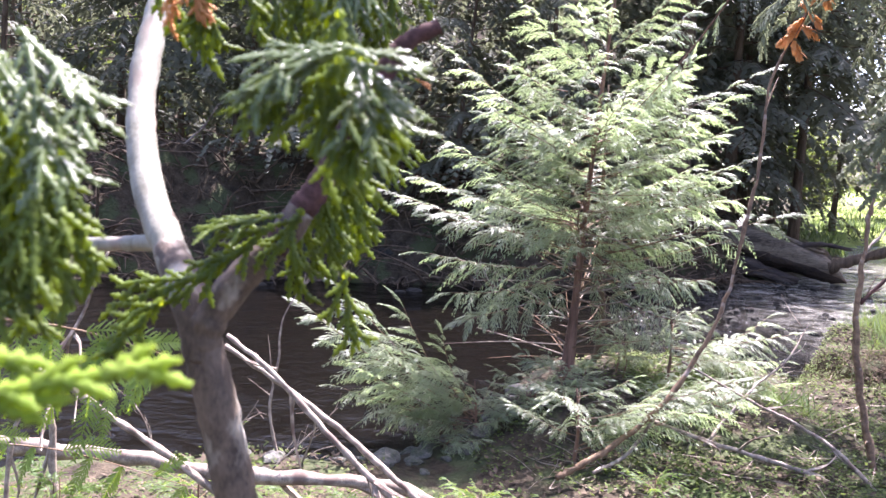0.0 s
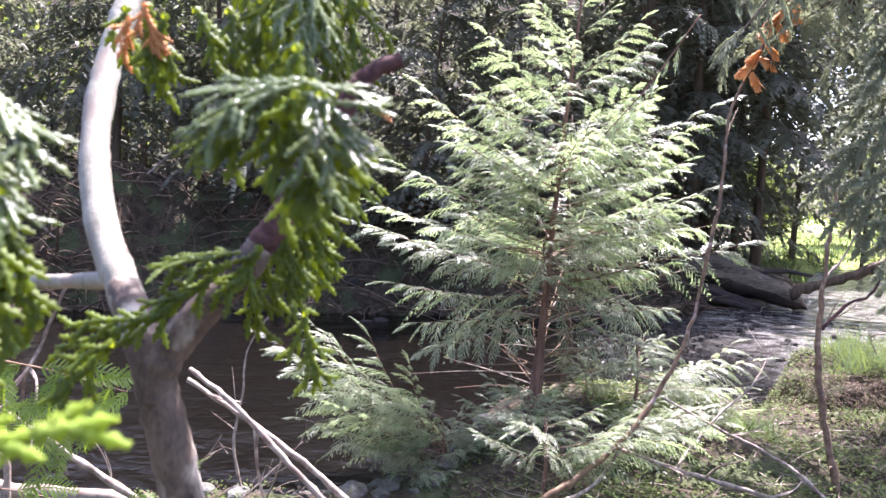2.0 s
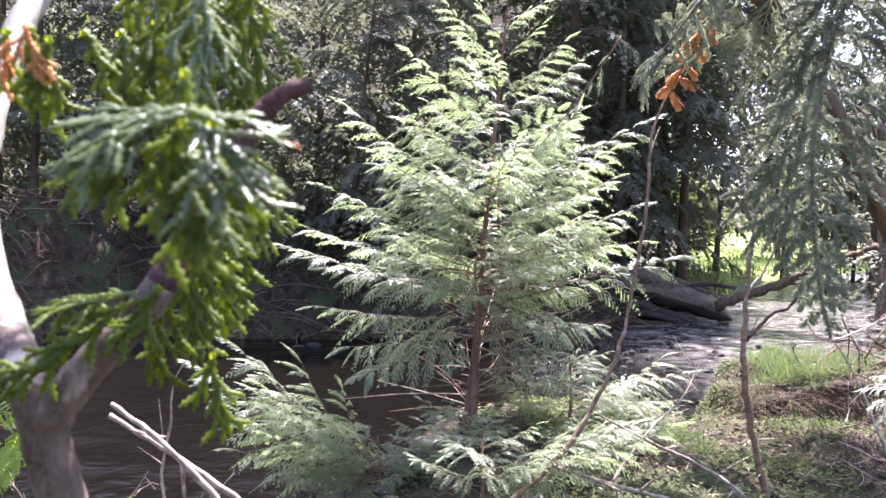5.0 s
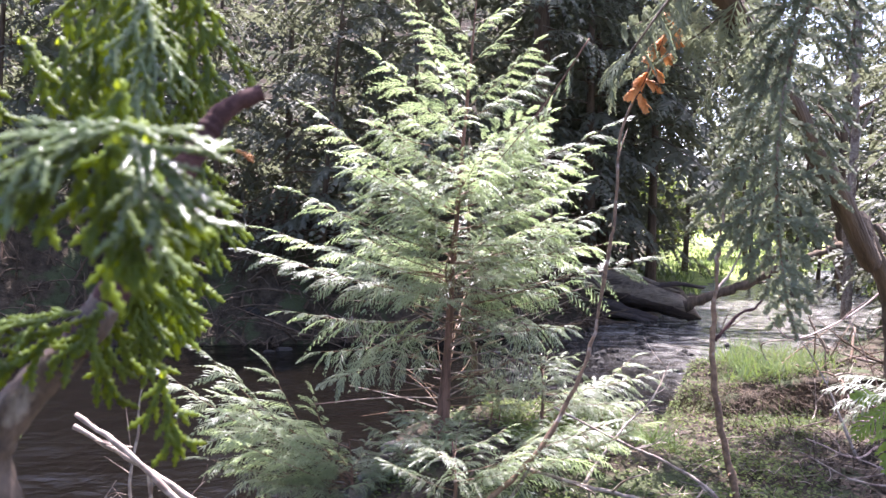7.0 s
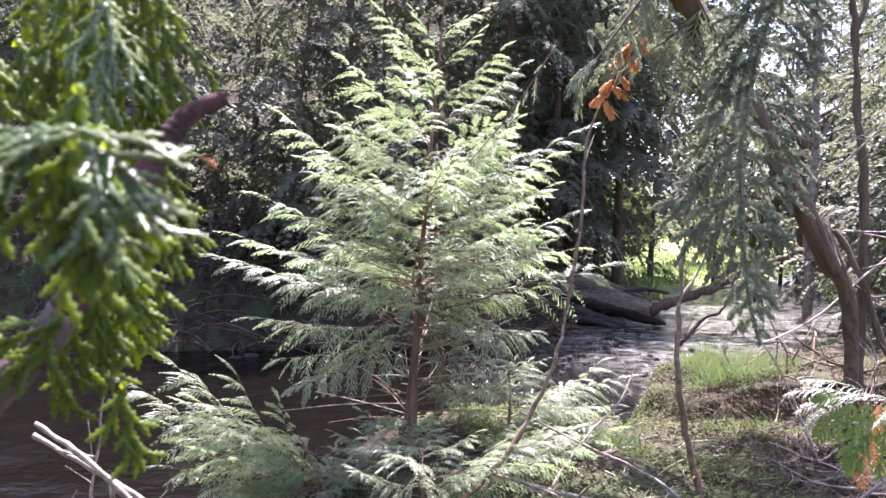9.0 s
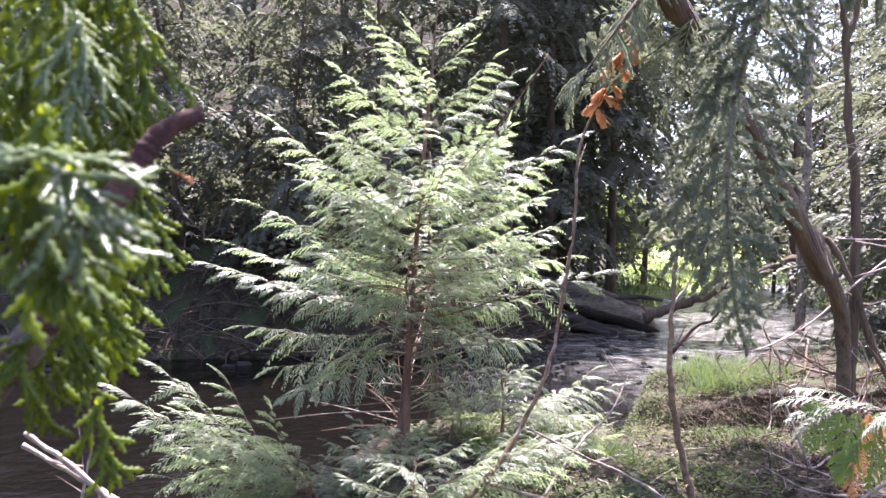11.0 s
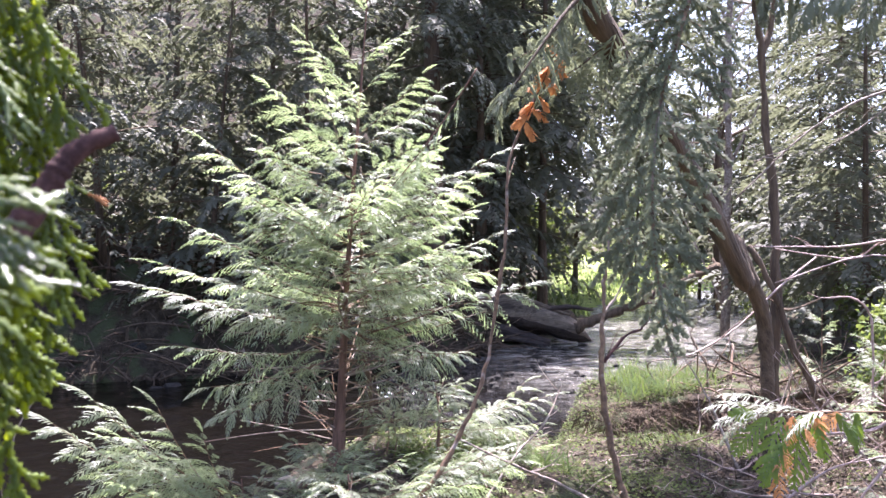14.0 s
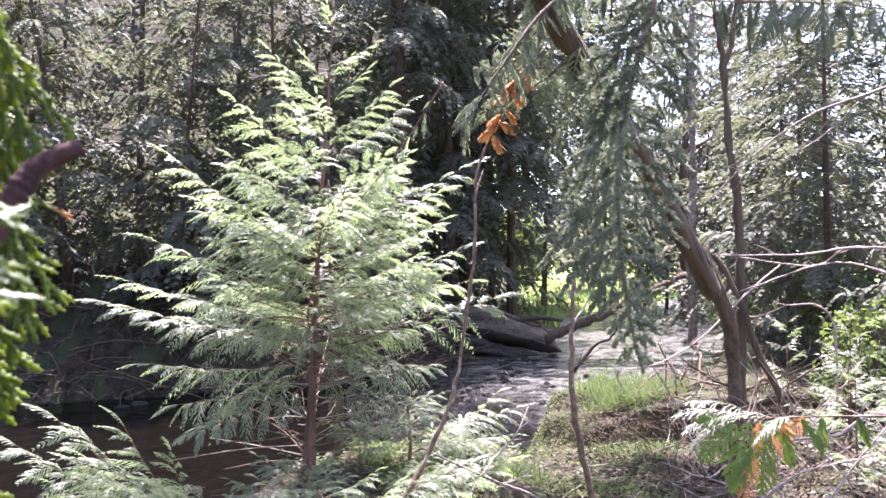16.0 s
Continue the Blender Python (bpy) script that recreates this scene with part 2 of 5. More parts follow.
# ---- building tools ----
class Geo:
    """Collects points and faces of one mesh, with a material slot for each face."""

    def __init__(self):
        self.v, self.f, self.m, self.n = [], [], [], 0

    def add(self, v, f, slot=0):
        v = np.asarray(v, float).reshape(-1, 3)
        f = np.asarray(f, int) + self.n
        self.v.append(v)
        self.f.extend(f.tolist())
        self.m.extend([slot] * len(f))
        self.n += len(v)

    def mesh(self, name, mats, smooth=False):
        me = bpy.data.meshes.new(name)
        me.from_pydata(np.concatenate(self.v).tolist(), [], self.f)
        for mat in mats:
            me.materials.append(mat)
        me.polygons.foreach_set("material_index", self.m)
        if smooth:
            me.polygons.foreach_set("use_smooth", [True] * len(self.f))
        me.update()
        return me


def unit(a):
    a = np.asarray(a, float)
    return a / np.maximum(np.linalg.norm(a, axis=-1, keepdims=True), 1e-9)


def spline(points, steps=5):
    """A smooth line through the points."""
    p = np.asarray(points, float)
    q = np.vstack([2 * p[0] - p[1], p, 2 * p[-1] - p[-2]])
    out = []
    for i in range(1, len(q) - 2):
        for s in np.arange(steps) / steps:
            a, b, c, d = q[i - 1:i + 3]
            out.append(0.5 * (2 * b + (c - a) * s + (2 * a - 5 * b + 4 * c - d) * s * s + (3 * b - a - 3 * c + d) * s ** 3))
    out.append(p[-1])
    return np.array(out)


def tube(geo, line, r0, r1, sides=8, slot=0, rough=0.12, rng=None, flare=0.0, wobble=0.0):
    """A tapered, uneven limb along a line, closed at both ends."""
    rng = rng or np.random.default_rng(1)
    line = np.array(line, float)
    n = len(line)
    if wobble:
        line[1:-1] += rng.normal(0, wobble, (n - 2, 3))
    tang = unit(np.gradient(line, axis=0))
    ref = np.array([0.0, 0, 1]) if abs(tang[:, 2]).mean() < 0.8 else np.array([1.0, 0.1, 0])
    u = unit(np.cross(tang, ref))
    w = np.cross(tang, u)
    s = np.linspace(0, 1, n)
    r = r0 + (r1 - r0) * s + flare * np.exp(-s * 9)
    r = r * (1 + rng.normal(0, rough, n))
    a = np.arange(sides) * 2 * np.pi / sides
    jit = 1 + rng.normal(0, rough * 0.6, (n, sides))
    v = line[:, None] + (r[:, None] * jit)[..., None] * (np.cos(a)[None, :, None] * u[:, None] + np.sin(a)[None, :, None] * w[:, None])
    i, j = np.meshgrid(np.arange(n - 1), np.arange(sides), indexing="ij")
    k = (j + 1) % sides
    f = np.stack([i * sides + j, i * sides + k, (i + 1) * sides + k, (i + 1) * sides + j], -1).reshape(-1, 4)
    base = geo.n
    geo.add(v.reshape(-1, 3), f, slot)
    geo.f.append([base + x for x in range(sides)][::-1])
    geo.f.append([base + (n - 1) * sides + x for x in range(sides)])
    geo.m += [slot, slot]


def kites(geo, p, d, side, length, width, slot=0):
    """Many small pointed leaves at once: root p, way d, width way side."""
    d, side = unit(d), unit(side)
    length, width = np.broadcast_to(length, len(p))[:, None], np.broadcast_to(width, len(p))[:, None]
    a = p
    b = p + d * length * 0.45 + side * width * 0.5
    c = p + d * length
    e = p + d * length * 0.45 - side * width * 0.5
    v = np.stack([a, b, c, e], 1).reshape(-1, 3)
    geo.add(v, np.arange(len(v)).reshape(-1, 4), slot)


def spray(geo, rng, root, way, length, droop, nodes, sub, width, slot=1, flat=(0, 0, 1.0), tooth=0.36):
    """One flat fan of scale-leaved branchlets: an axis that droops, side branchlets, and short ones on those."""
    way = unit(way)
    side = unit(np.cross(np.asarray(flat, float), way))
    u = np.linspace(0.06, 1, nodes)
    axis = root + way * (u * length)[:, None]
    axis[:, 2] -= droop * length * u ** 2
    ahead = unit(np.gradient(axis, axis=0))
    P, D, S, LN, W = [], [], [], [], []
    for i in range(nodes):
        for sg in (-1, 1):
            ln = length * (tooth * (1 - u[i]) ** 0.6 + 0.07) * rng.uniform(0.75, 1.2)
            d = unit(ahead[i] * rng.uniform(0.7, 1.0) + side * sg * rng.uniform(0.55, 0.85) + np.array([0, 0, rng.uniform(-0.20, 0.03) * (0.5 + droop)]))
            sv = unit(np.cross(d, np.array([rng.normal(0, 0.2), rng.normal(0, 0.2), 1.0])))
            P.append(axis[i]); D.append(d); S.append(sv); LN.append(ln); W.append(width * 1.25)
            for k in range(sub):
                q = (k + 1) / (sub + 1)
                for s2 in (-1, 1):
                    d2 = unit(d + sv * s2 * rng.uniform(0.6, 1.0) + np.array([0, 0, rng.uniform(-0.16, 0.06)]))
                    P.append(axis[i] + d * ln * q); D.append(d2)
                    S.append(unit(np.cross(d2, np.array([rng.normal(0, 0.25), rng.normal(0, 0.25), 1.0]))))
                    LN.append(ln * (0.55 - 0.3 * q) * rng.uniform(0.8, 1.2)); W.append(width * 0.9)
    for i in range(nodes - 1):
        P.append(axis[i]); D.append(axis[i + 1] - axis[i]); S.append(side); LN.append(1.5 * length / nodes); W.append(width)
    kites(geo, np.array(P), np.array(D), np.array(S), np.array(LN), np.array(W), slot)
    return axis


FOLIAGE = {}


def limb_mesh(name, seed, leaf, bark, sprays=26, nodes=8, sub=2, width=0.011, rise=0.22, fall=0.34, droop=0.5, reach=0.32, bare=0.12, stem=0.012, fine=True, split=False):
    """A whole cedar limb, one unit long, with its sprays on both sides."""
    rng = np.random.default_rng(seed)
    geo = Geo()
    leaves = Geo() if split else geo
    slot = 0 if split else 1
    s = np.linspace(0, 1, 9)
    line = np.stack([s, 0.05 * np.sin(s * 5 + seed), rise * s - fall * s ** 2 + 0.10 * s ** 4], 1)
    tube(geo, line, stem, stem * 0.25, 4 if fine else 3, 0, rng=rng)
    for k in range(sprays):
        q = bare + (1 - bare) * (k + rng.uniform(0, 0.8)) / sprays
        root = np.array([np.interp(q, s, line[:, c]) for c in range(3)])
        sg = 1 if k % 2 else -1
        ln = (reach * (1 - q) ** 0.75 + 0.09) * rng.uniform(0.7, 1.2)
        out = rng.uniform(0.5, 1.1)
        spray(leaves, rng, root, (1.0, sg * out, rng.uniform(-0.25, 0.25)), ln, droop * rng.uniform(0.6, 1.4), nodes, sub, width, slot, (rng.normal(0, 0.25), rng.normal(0, 0.25), 1))
    spray(leaves, rng, line[-1], (1, rng.normal(0, 0.1), -0.1), 0.16, droop, nodes, sub, width, slot)
    if split:
        stem_mesh = geo.mesh(name, [bark])
        FOLIAGE[stem_mesh.name] = leaves.mesh("foliage", [leaf])
        return stem_mesh
    return geo.mesh(name, [bark, leaf])


def strips(geo, a, b, c, side, width, slot=0):
    """Many narrow bent leaves at once: from a over b to a point at c."""
    w = unit(side) * np.broadcast_to(width, len(a))[:, None]
    v = np.stack([a - w * 0.3, a + w * 0.3, b + w * 0.5, b - w * 0.5, c], 1).reshape(-1, 3)
    o = (np.arange(len(a)) * 5)[:, None] + geo.n
    geo.add(v, (o - geo.n) + np.array([0, 1, 2, 3]), slot)
    geo.f.extend((o + np.array([3, 2, 4])).tolist())
    geo.m.extend([slot] * len(a))


def fan(geo, rng, root, way, length, droop, fingers, reach, width, slot=1, teeth=2, up=(0, 0, 1.0), hang=1.0, splay=1.0):
    """A flat cedar fan: an arching axis with combed, drooping fingers on both sides, each finger edged with small scales."""
    way = unit(way)
    side = unit(np.cross(np.asarray(up, float), way))
    u = np.linspace(0.03, 1, fingers)
    axis = root + way * (u * length)[:, None]
    axis[:, 2] += length * (0.22 * u - droop * u ** 2)
    ahead = unit(np.gradient(axis, axis=0))
    P, D, S, LN, W = [], [], [], [], []
    A, B, C, T = [], [], [], []
    for i in range(fingers):
        shape = 0.35 + 0.65 * math.sin(min(1.0, u[i] * 1.5 + 0.22) * math.pi * 0.5) if u[i] < 0.5 else 1.0 - 0.78 * (u[i] - 0.5) / 0.5
        for sg in (-1, 1):
            ln = reach * shape * rng.uniform(0.75, 1.2)
            d = unit(ahead[i] * rng.uniform(0.75, 1.0) + side * sg * splay * rng.uniform(0.45, 0.75) + np.array([0, 0, -hang * rng.uniform(0.0, 0.3)]))
            s1 = unit(np.cross(d, np.asarray(up, float) * (1 - hang * 0.6) + np.array([rng.normal(0, 0.25), rng.normal(0, 0.25), 1.0]) * hang + rng.normal(0, 0.08, 3)))
            d2 = unit(d + ahead[i] * 0.15 + np.array([0, 0, -hang * rng.uniform(0.4, 1.1)]))
            A.append(axis[i]); B.append(axis[i] + d * ln * 0.5); C.append(axis[i] + d * ln * 0.5 + d2 * ln * 0.5); T.append(s1)
            for k in range(teeth):
                q = (k + 0.7) / (teeth + 0.5)
                at = axis[i] + d * ln * min(q, 0.5) + d2 * ln * max(0.0, q - 0.5)
                for s2 in (-1, 1):
                    P.append(at); D.append(unit((d if q < 0.5 else d2) + s1 * s2 * rng.uniform(0.5, 0.9))); S.append(s1)
                    LN.append(ln * rng.uniform(0.14, 0.24)); W.append(width * 0.6)
    for i in range(fingers - 1):
        P.append(axis[i]); D.append(axis[i + 1] - axis[i]); S.append(side); LN.append(1.6 * length / fingers); W.append(width * 0.9)
    strips(geo, np.array(A), np.array(B), np.array(C), np.array(T), width, slot)
    kites(geo, np.array(P), np.array(D), np.array(S), np.array(LN), np.array(W), slot)


def comb_limb(name, seed, leaf, bark, fans=15, fingers=9, reach=0.11, width=0.011, long=0.26, sag=0.10, droop=0.45, stem=0.007, bare=0.10, teeth=2):
    """A straight, gently sagging cedar limb, one unit long, hung with combed fans on both sides. Its leaves are a mesh of their own."""
    rng = np.random.default_rng(seed)
    geo, leaves = Geo(), Geo()
    s = np.linspace(0, 1, 9)
    line = np.stack([s, 0.03 * np.sin(s * 5 + seed), -sag * 4 * s * (1 - s) * 0.5], 1)
    tube(geo, line, stem, stem * 0.3, 4, 0, rng=rng)
    for k in range(fans):
        q = bare + (0.97 - bare) * (k + rng.uniform(0, 0.8)) / fans
        root = np.array([np.interp(q, s, line[:, c]) for c in range(3)])
        sg = 1 if k % 2 else -1
        size = (0.35 + 0.65 * math.sin(math.pi * min(1.0, 0.25 + 0.75 * q))) * rng.uniform(0.75, 1.15)
        fan(leaves, rng, root, (0.85, sg * rng.uniform(0.6, 1.25), rng.uniform(0.0, 0.3)), long * size, droop * rng.uniform(0.6, 1.4), fingers, reach * size, width, 0, teeth, (rng.normal(0, 0.2), rng.normal(0, 0.2), 1))
    fan(leaves, rng, line[-1], (1, rng.normal(0, 0.1), 0.05), long * 0.5, droop * 0.5, fingers, reach * 0.5, width, 0, teeth)
    stem_mesh = geo.mesh(name, [bark])
    FOLIAGE[stem_mesh.name] = leaves.mesh("foliage", [leaf])
    return stem_mesh


def needle_shoot(geo, rng, line, r, length, width, every, slot=1):
    """A drooping shoot set all along with short flat needles."""
    seg = np.linalg.norm(np.diff(line, axis=0), axis=1)
    s = np.concatenate([[0], np.cumsum(seg)])
    n = max(5, int(s[-1] / every))
    u = np.linspace(0, s[-1], n)
    p = np.stack([np.interp(u, s, line[:, c]) for c in range(3)], 1)
    d = unit(np.gradient(p, axis=0))
    side = unit(np.cross(d, np.array([0.15, -0.9, 0.4])))
    tube(geo, line, r, r * 0.4, 4, 0, rng=rng)
    taper = np.clip(1.15 - 0.75 * (u / s[-1]) ** 3, 0.3, 1.0) * np.clip(0.45 + u / (s[-1] * 0.2), 0, 1)
    for sg in (-1, 1):
        dd = d * rng.uniform(0.5, 1.0, (n, 1)) + side * sg * rng.uniform(0.5, 0.9, (n, 1)) + rng.normal(0, 0.22, (n, 3))
        kites(geo, p, dd, np.cross(dd, np.array([0.2, -0.8, 0.5]) + rng.normal(0, 0.3, (n, 3))), length * taper * rng.uniform(0.75, 1.25, n), width, slot)
    dd = d * 0.9 + np.array([0, -0.5, 0.3]) + rng.normal(0, 0.3, (n, 3))
    kites(geo, p, dd, side, length * 0.8 * taper, width, slot)


def limb_pose(p, way, length, roll=0.0, thick=1.0):
    x = Vector(way).normalized()
    z = Vector((0, 0, 1)) - x * x.z
    z = z.normalized() if z.length > 1e-3 else Vector((0, 1, 0))
    y = z.cross(x)
    turn = Matrix((x, y, z)).transposed().to_4x4() @ Matrix.Rotation(roll, 4, "X")
    return Matrix.Translation(p) @ turn @ Matrix.Diagonal((length, length * thick, length * thick, 1))


def thing(name, place, label, category, group="", kind=""):
    ob = new(name)
    ob.location = place
    ob.empty_display_size = 0.1
    return tagged(ob, label, category, group, kind)


def part(name, mesh, parent, label="", at=None):
    ob = new(name, mesh)
    ob.parent = parent
    if at is not None:
        ob.matrix_basis = at
    if label:
        tagged(ob, label)
    if mesh.name in FOLIAGE:
        new("foliage", FOLIAGE[mesh.name]).parent = ob
    return ob


def solid(name, mesh, label, category, group="", kind="", place=(0, 0, 0)):
    ob = new(name, mesh)
    ob.location = place
    return tagged(ob, label, category, group, kind)


# ---- the lie of the land ----
NEAR_X = [-60, -8, -4, -0.6, 0.3, 0.75, 2.0, 2.6, 3.1, 3.5, 4.2, 5.0, 6.5, 8.0, 10.0, 13.9, 20, 40, 400]
NEAR_Y = [2.0, 4.4, 4.7, 5.15, 5.6, 6.7, 6.9, 7.05, 7.1, 7.7, 8.8, 9.2, 9.7, 11.0, 13.4, 18.5, 26, 40, 300]
FAR_X = [-60, -8, -5, -3, -1, 2, 5, 6.6, 8.2, 9.9, 13, 20, 40, 400]
FAR_Y = [6.0, 10.5, 12.2, 13.3, 13.3, 13.6, 15.0, 16.6, 17.3, 20.2, 27, 34, 52, 340]


def smooth(a, b, x):
    t = np.clip((x - a) / (b - a), 0, 1)
    return t * t * (3 - 2 * t)


def wave(x, y, k, ph):
    return np.sin(x * k + ph) * np.cos(y * k * 1.13 - ph * 2) + 0.5 * np.sin(x * k * 2.3 + y * k * 1.7 + ph * 3)


ROUGH = np.random.default_rng(4).uniform(0, 2 * np.pi, (10, 2))


def rough(x, y, k):
    """Uneven ground: waves of many directions, bent by one another."""
    total = 0
    for i, (a, ph) in enumerate(ROUGH):
        kk = k * (0.6 + 0.16 * i)
        total = total + np.sin((x * np.cos(a) + y * np.sin(a)) * kk + ph + 0.8 * np.sin((x * np.sin(a) - y * np.cos(a)) * kk * 0.7)) / (1 + 0.25 * i)
    return total / 3.0


def height(x, y):
    x, y = np.asarray(x, float), np.asarray(y, float)
    near = np.interp(x, NEAR_X, NEAR_Y) + 0.12 * wave(x, y, 2.1, 0.4)
    far = np.interp(x, FAR_X, FAR_Y) + 0.15 * wave(x, y, 1.7, 1.1)
    # near bank: a low mossy flat, and a grassy shelf above an undercut step
    shelf = smooth(3.1, 4.7, x + 0.3 * wave(x, y, 3.1, 0.5)) * smooth(7.43, 7.57, y + 0.10 * wave(x, y, 2.6, 0.9) - 0.05 * (x - 4))
    bank = 0.40 - 0.20 * np.maximum(smooth(2.2, 3.6, x), smooth(0.3, 0.9, x) * smooth(5.6, 5.0, y)) + 0.29 * shelf + 0.03 * wave(x, y, 1.9, 0.2) + 0.035 * rough(x, y, 4.0) + 0.018 * rough(x, y, 12.0)
    bank = bank - 0.33 * smooth(3.2, 4.7, y) * smooth(1.0, 0.2, x) + 0.08 * smooth(2.6, 0.5, y)
    low = np.interp(x, [-60, 1, 4, 7, 9, 12, 400], [2.1, 1.9, 1.6, 0.9, 0.45, 0.3, 0.3])
    run = np.interp(x, [-60, 1, 4, 7, 400], [1.6, 1.8, 2.6, 2.4, 1.2])
    over = low * smooth(0, 1, (y - far) / run) + 0.05 * wave(x, y, 1.3, 0.7) + 0.02 * wave(x, y, 5.0, 0.1)
    slope = smooth(0, 0.3, (y - far) / run) * smooth(1.4, 0.7, (y - far) / run)
    over = over + slope * (0.28 * rough(x, y, 2.6) + 0.16 * rough(x, y, 7.0))
    over = np.where(y > 24, over * (1 - smooth(24, 34, y)) + 0.35 * smooth(24, 34, y), over)
    over = over + 26.0 * smooth(31, 62, y) * smooth(0.40, 0.30, x / np.maximum(y, 1.0)) * (1 + 0.05 * rough(x, y, 0.4))
    bed = -0.35 + 0.05 * wave(x, y, 1.5, 0.3)
    k1 = smooth(-0.10, 0.40, y - near)
    k2 = smooth(-0.15, 0.15, y - far)
    return bank * (1 - k1) + (bed * (1 - k2) + over * k2) * k1


def spread(lo, hi, a, b, step, grow):
    mid = list(np.arange(a, b, step))
    left, right, s = [a], [mid[-1]], step
    while left[-1] > lo:
        s *= grow
        left.append(left[-1] - s)
    s = step
    while right[-1] < hi:
        s *= grow
        right.append(right[-1] + s)
    return np.array(left[:0:-1] + mid + right[1:])


def build_ground():
    xs, ys = spread(-500, 500, -7, 12, 0.115, 1.18), spread(-60, 900, 1.5, 19.5, 0.115, 1.18)
    X, Y = np.meshgrid(xs, ys)
    Z = height(X, Y)
    nx, ny = len(xs), len(ys)
    i, j = np.meshgrid(np.arange(ny - 1), np.arange(nx - 1), indexing="ij")
    f = np.stack([i * nx + j, i * nx + j + 1, (i + 1) * nx + j + 1, (i + 1) * nx + j], -1).reshape(-1, 4)
    g = Geo()
    g.add(np.stack([X, Y, Z], -1).reshape(-1, 3), f)
    solid("ground", g.mesh("ground", [M["ground"]], True), "brown forest floor with moss and a sunlit meadow beyond", "ground", kind="structure")


def build_water():
    xs, ys = np.linspace(-60, 60, 121), np.linspace(1, 75, 75)
    X, Y = np.meshgrid(xs, ys)
    g = Geo()
    nx, ny = len(xs), len(ys)
    i, j = np.meshgrid(np.arange(ny - 1), np.arange(nx - 1), indexing="ij")
    f = np.stack([i * nx + j, i * nx + j + 1, (i + 1) * nx + j + 1, (i + 1) * nx + j], -1).reshape(-1, 4)
    g.add(np.stack([X, Y, 0 * X], -1).reshape(-1, 3), f)
    solid("water", g.mesh("water", [M["water"]], True), "dark rippled stream water with sun glints", "stream", kind="structure")


build_ground()
build_water()

# ---- cedar limbs to grow the trees from ----
COMB_BOUGHS = [comb_limb("combed_cedar_limb", 80 + i, M["cedar_leaf"], M["brown_twig"], fans=14, fingers=12, reach=0.145, width=0.0066, long=0.34 + 0.02 * (i % 3), droop=0.65 + 0.15 * (i % 3)) for i in range(6)]
SHORT_COMBS = [comb_limb("short_combed_cedar_limb", 90 + i, M["cedar_leaf"], M["brown_twig"], fans=8, fingers=11, reach=0.24, width=0.0125, long=0.52, droop=0.7, stem=0.010) for i in range(5)]
SMALL_BOUGHS = [limb_mesh("small_cedar_limb", 30 + i, M["cedar_leaf"], M["brown_twig"], sprays=11, nodes=9, sub=1, width=0.013, rise=0.25, fall=0.40, droop=0.6, reach=0.34, stem=0.010, split=True) for i in range(4)]
FROND_BOUGHS = [limb_mesh("green_frond_limb", 35 + i, M["green_frond"], M["brown_twig"], sprays=10, nodes=9, sub=1, width=0.020, rise=0.25, fall=0.40, droop=0.6, reach=0.36, stem=0.010, split=True) for i in range(3)]
SHADE_BOUGHS = [limb_mesh("shaded_cedar_limb", 70 + i, M["shade_leaf"], M["dark_bark"], sprays=16, nodes=10, sub=1, width=0.015, reach=0.30, fall=0.45, droop=0.8, stem=0.010) for i in range(3)]
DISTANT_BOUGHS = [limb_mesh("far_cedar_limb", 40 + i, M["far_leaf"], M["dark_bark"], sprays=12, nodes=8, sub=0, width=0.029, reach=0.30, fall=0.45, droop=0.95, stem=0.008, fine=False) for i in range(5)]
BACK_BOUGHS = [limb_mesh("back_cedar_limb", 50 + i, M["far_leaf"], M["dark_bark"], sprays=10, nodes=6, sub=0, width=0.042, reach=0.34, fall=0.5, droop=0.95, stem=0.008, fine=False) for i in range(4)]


def trunk_mesh(name, line, r0, r1, mat, sides=10, flare=0.0, seed=3):
    g = Geo()
    tube(g, spline(line, 6), r0, r1, sides, 0, rough=0.05, rng=np.random.default_rng(seed), flare=flare)
    return g.mesh(name, [mat], True)


def cedar(place, tall, limbs, seed, reach, low, label, group="", meshes=DISTANT_BOUGHS, radius=0.12, bark="dark_bark", lean=(0, 0), rise=0.1, top=0.25, gaps=0.0, sides=8):
    """A cedar: trunk and one object for each limb, long below and short at the top."""
    rng = np.random.default_rng(seed)
    limbs = int(limbs * (0.8 if limbs > 40 else 1))
    x, y = place
    z = float(height(x, y)) - 0.08
    tree = thing("cedar_tree", (x, y, z), label, "tree", group)
    if tall > 7 or y > 12:
        lean = (rng.normal(0, 0.06) * tall, rng.normal(0, 0.03) * tall)
    line = np.array([[0, 0, 0], [lean[0] * 0.2, lean[1] * 0.2, tall * 0.3], [lean[0] * 0.6, lean[1] * 0.6, tall * 0.65], [lean[0], lean[1], tall]])
    part("trunk", trunk_mesh("trunk", line, radius, radius * 0.12, M[bark], sides, radius * 0.5, seed), tree)
    axis = spline(line, 10)
    for k in range(limbs):
        q = (k + rng.uniform(0, 1)) / limbs
        h = low + (tall - low) * q
        if rng.uniform() < gaps:
            continue
        p = [np.interp(h, axis[:, 2], axis[:, c]) for c in (0, 1)] + [h]
        a = k * 2.399 + rng.uniform(-0.5, 0.5)
        ln = reach * ((1 - q) ** 0.8 * (1 - top) + top) * rng.uniform(0.7, 1.15)
        way = (math.cos(a), math.sin(a), rise + 0.5 * q + rng.normal(0, 0.10))
        part("branch", meshes[int(rng.integers(len(meshes)))], tree, at=limb_pose(p, way, ln, rng.normal(0, 0.25)))
    return tree


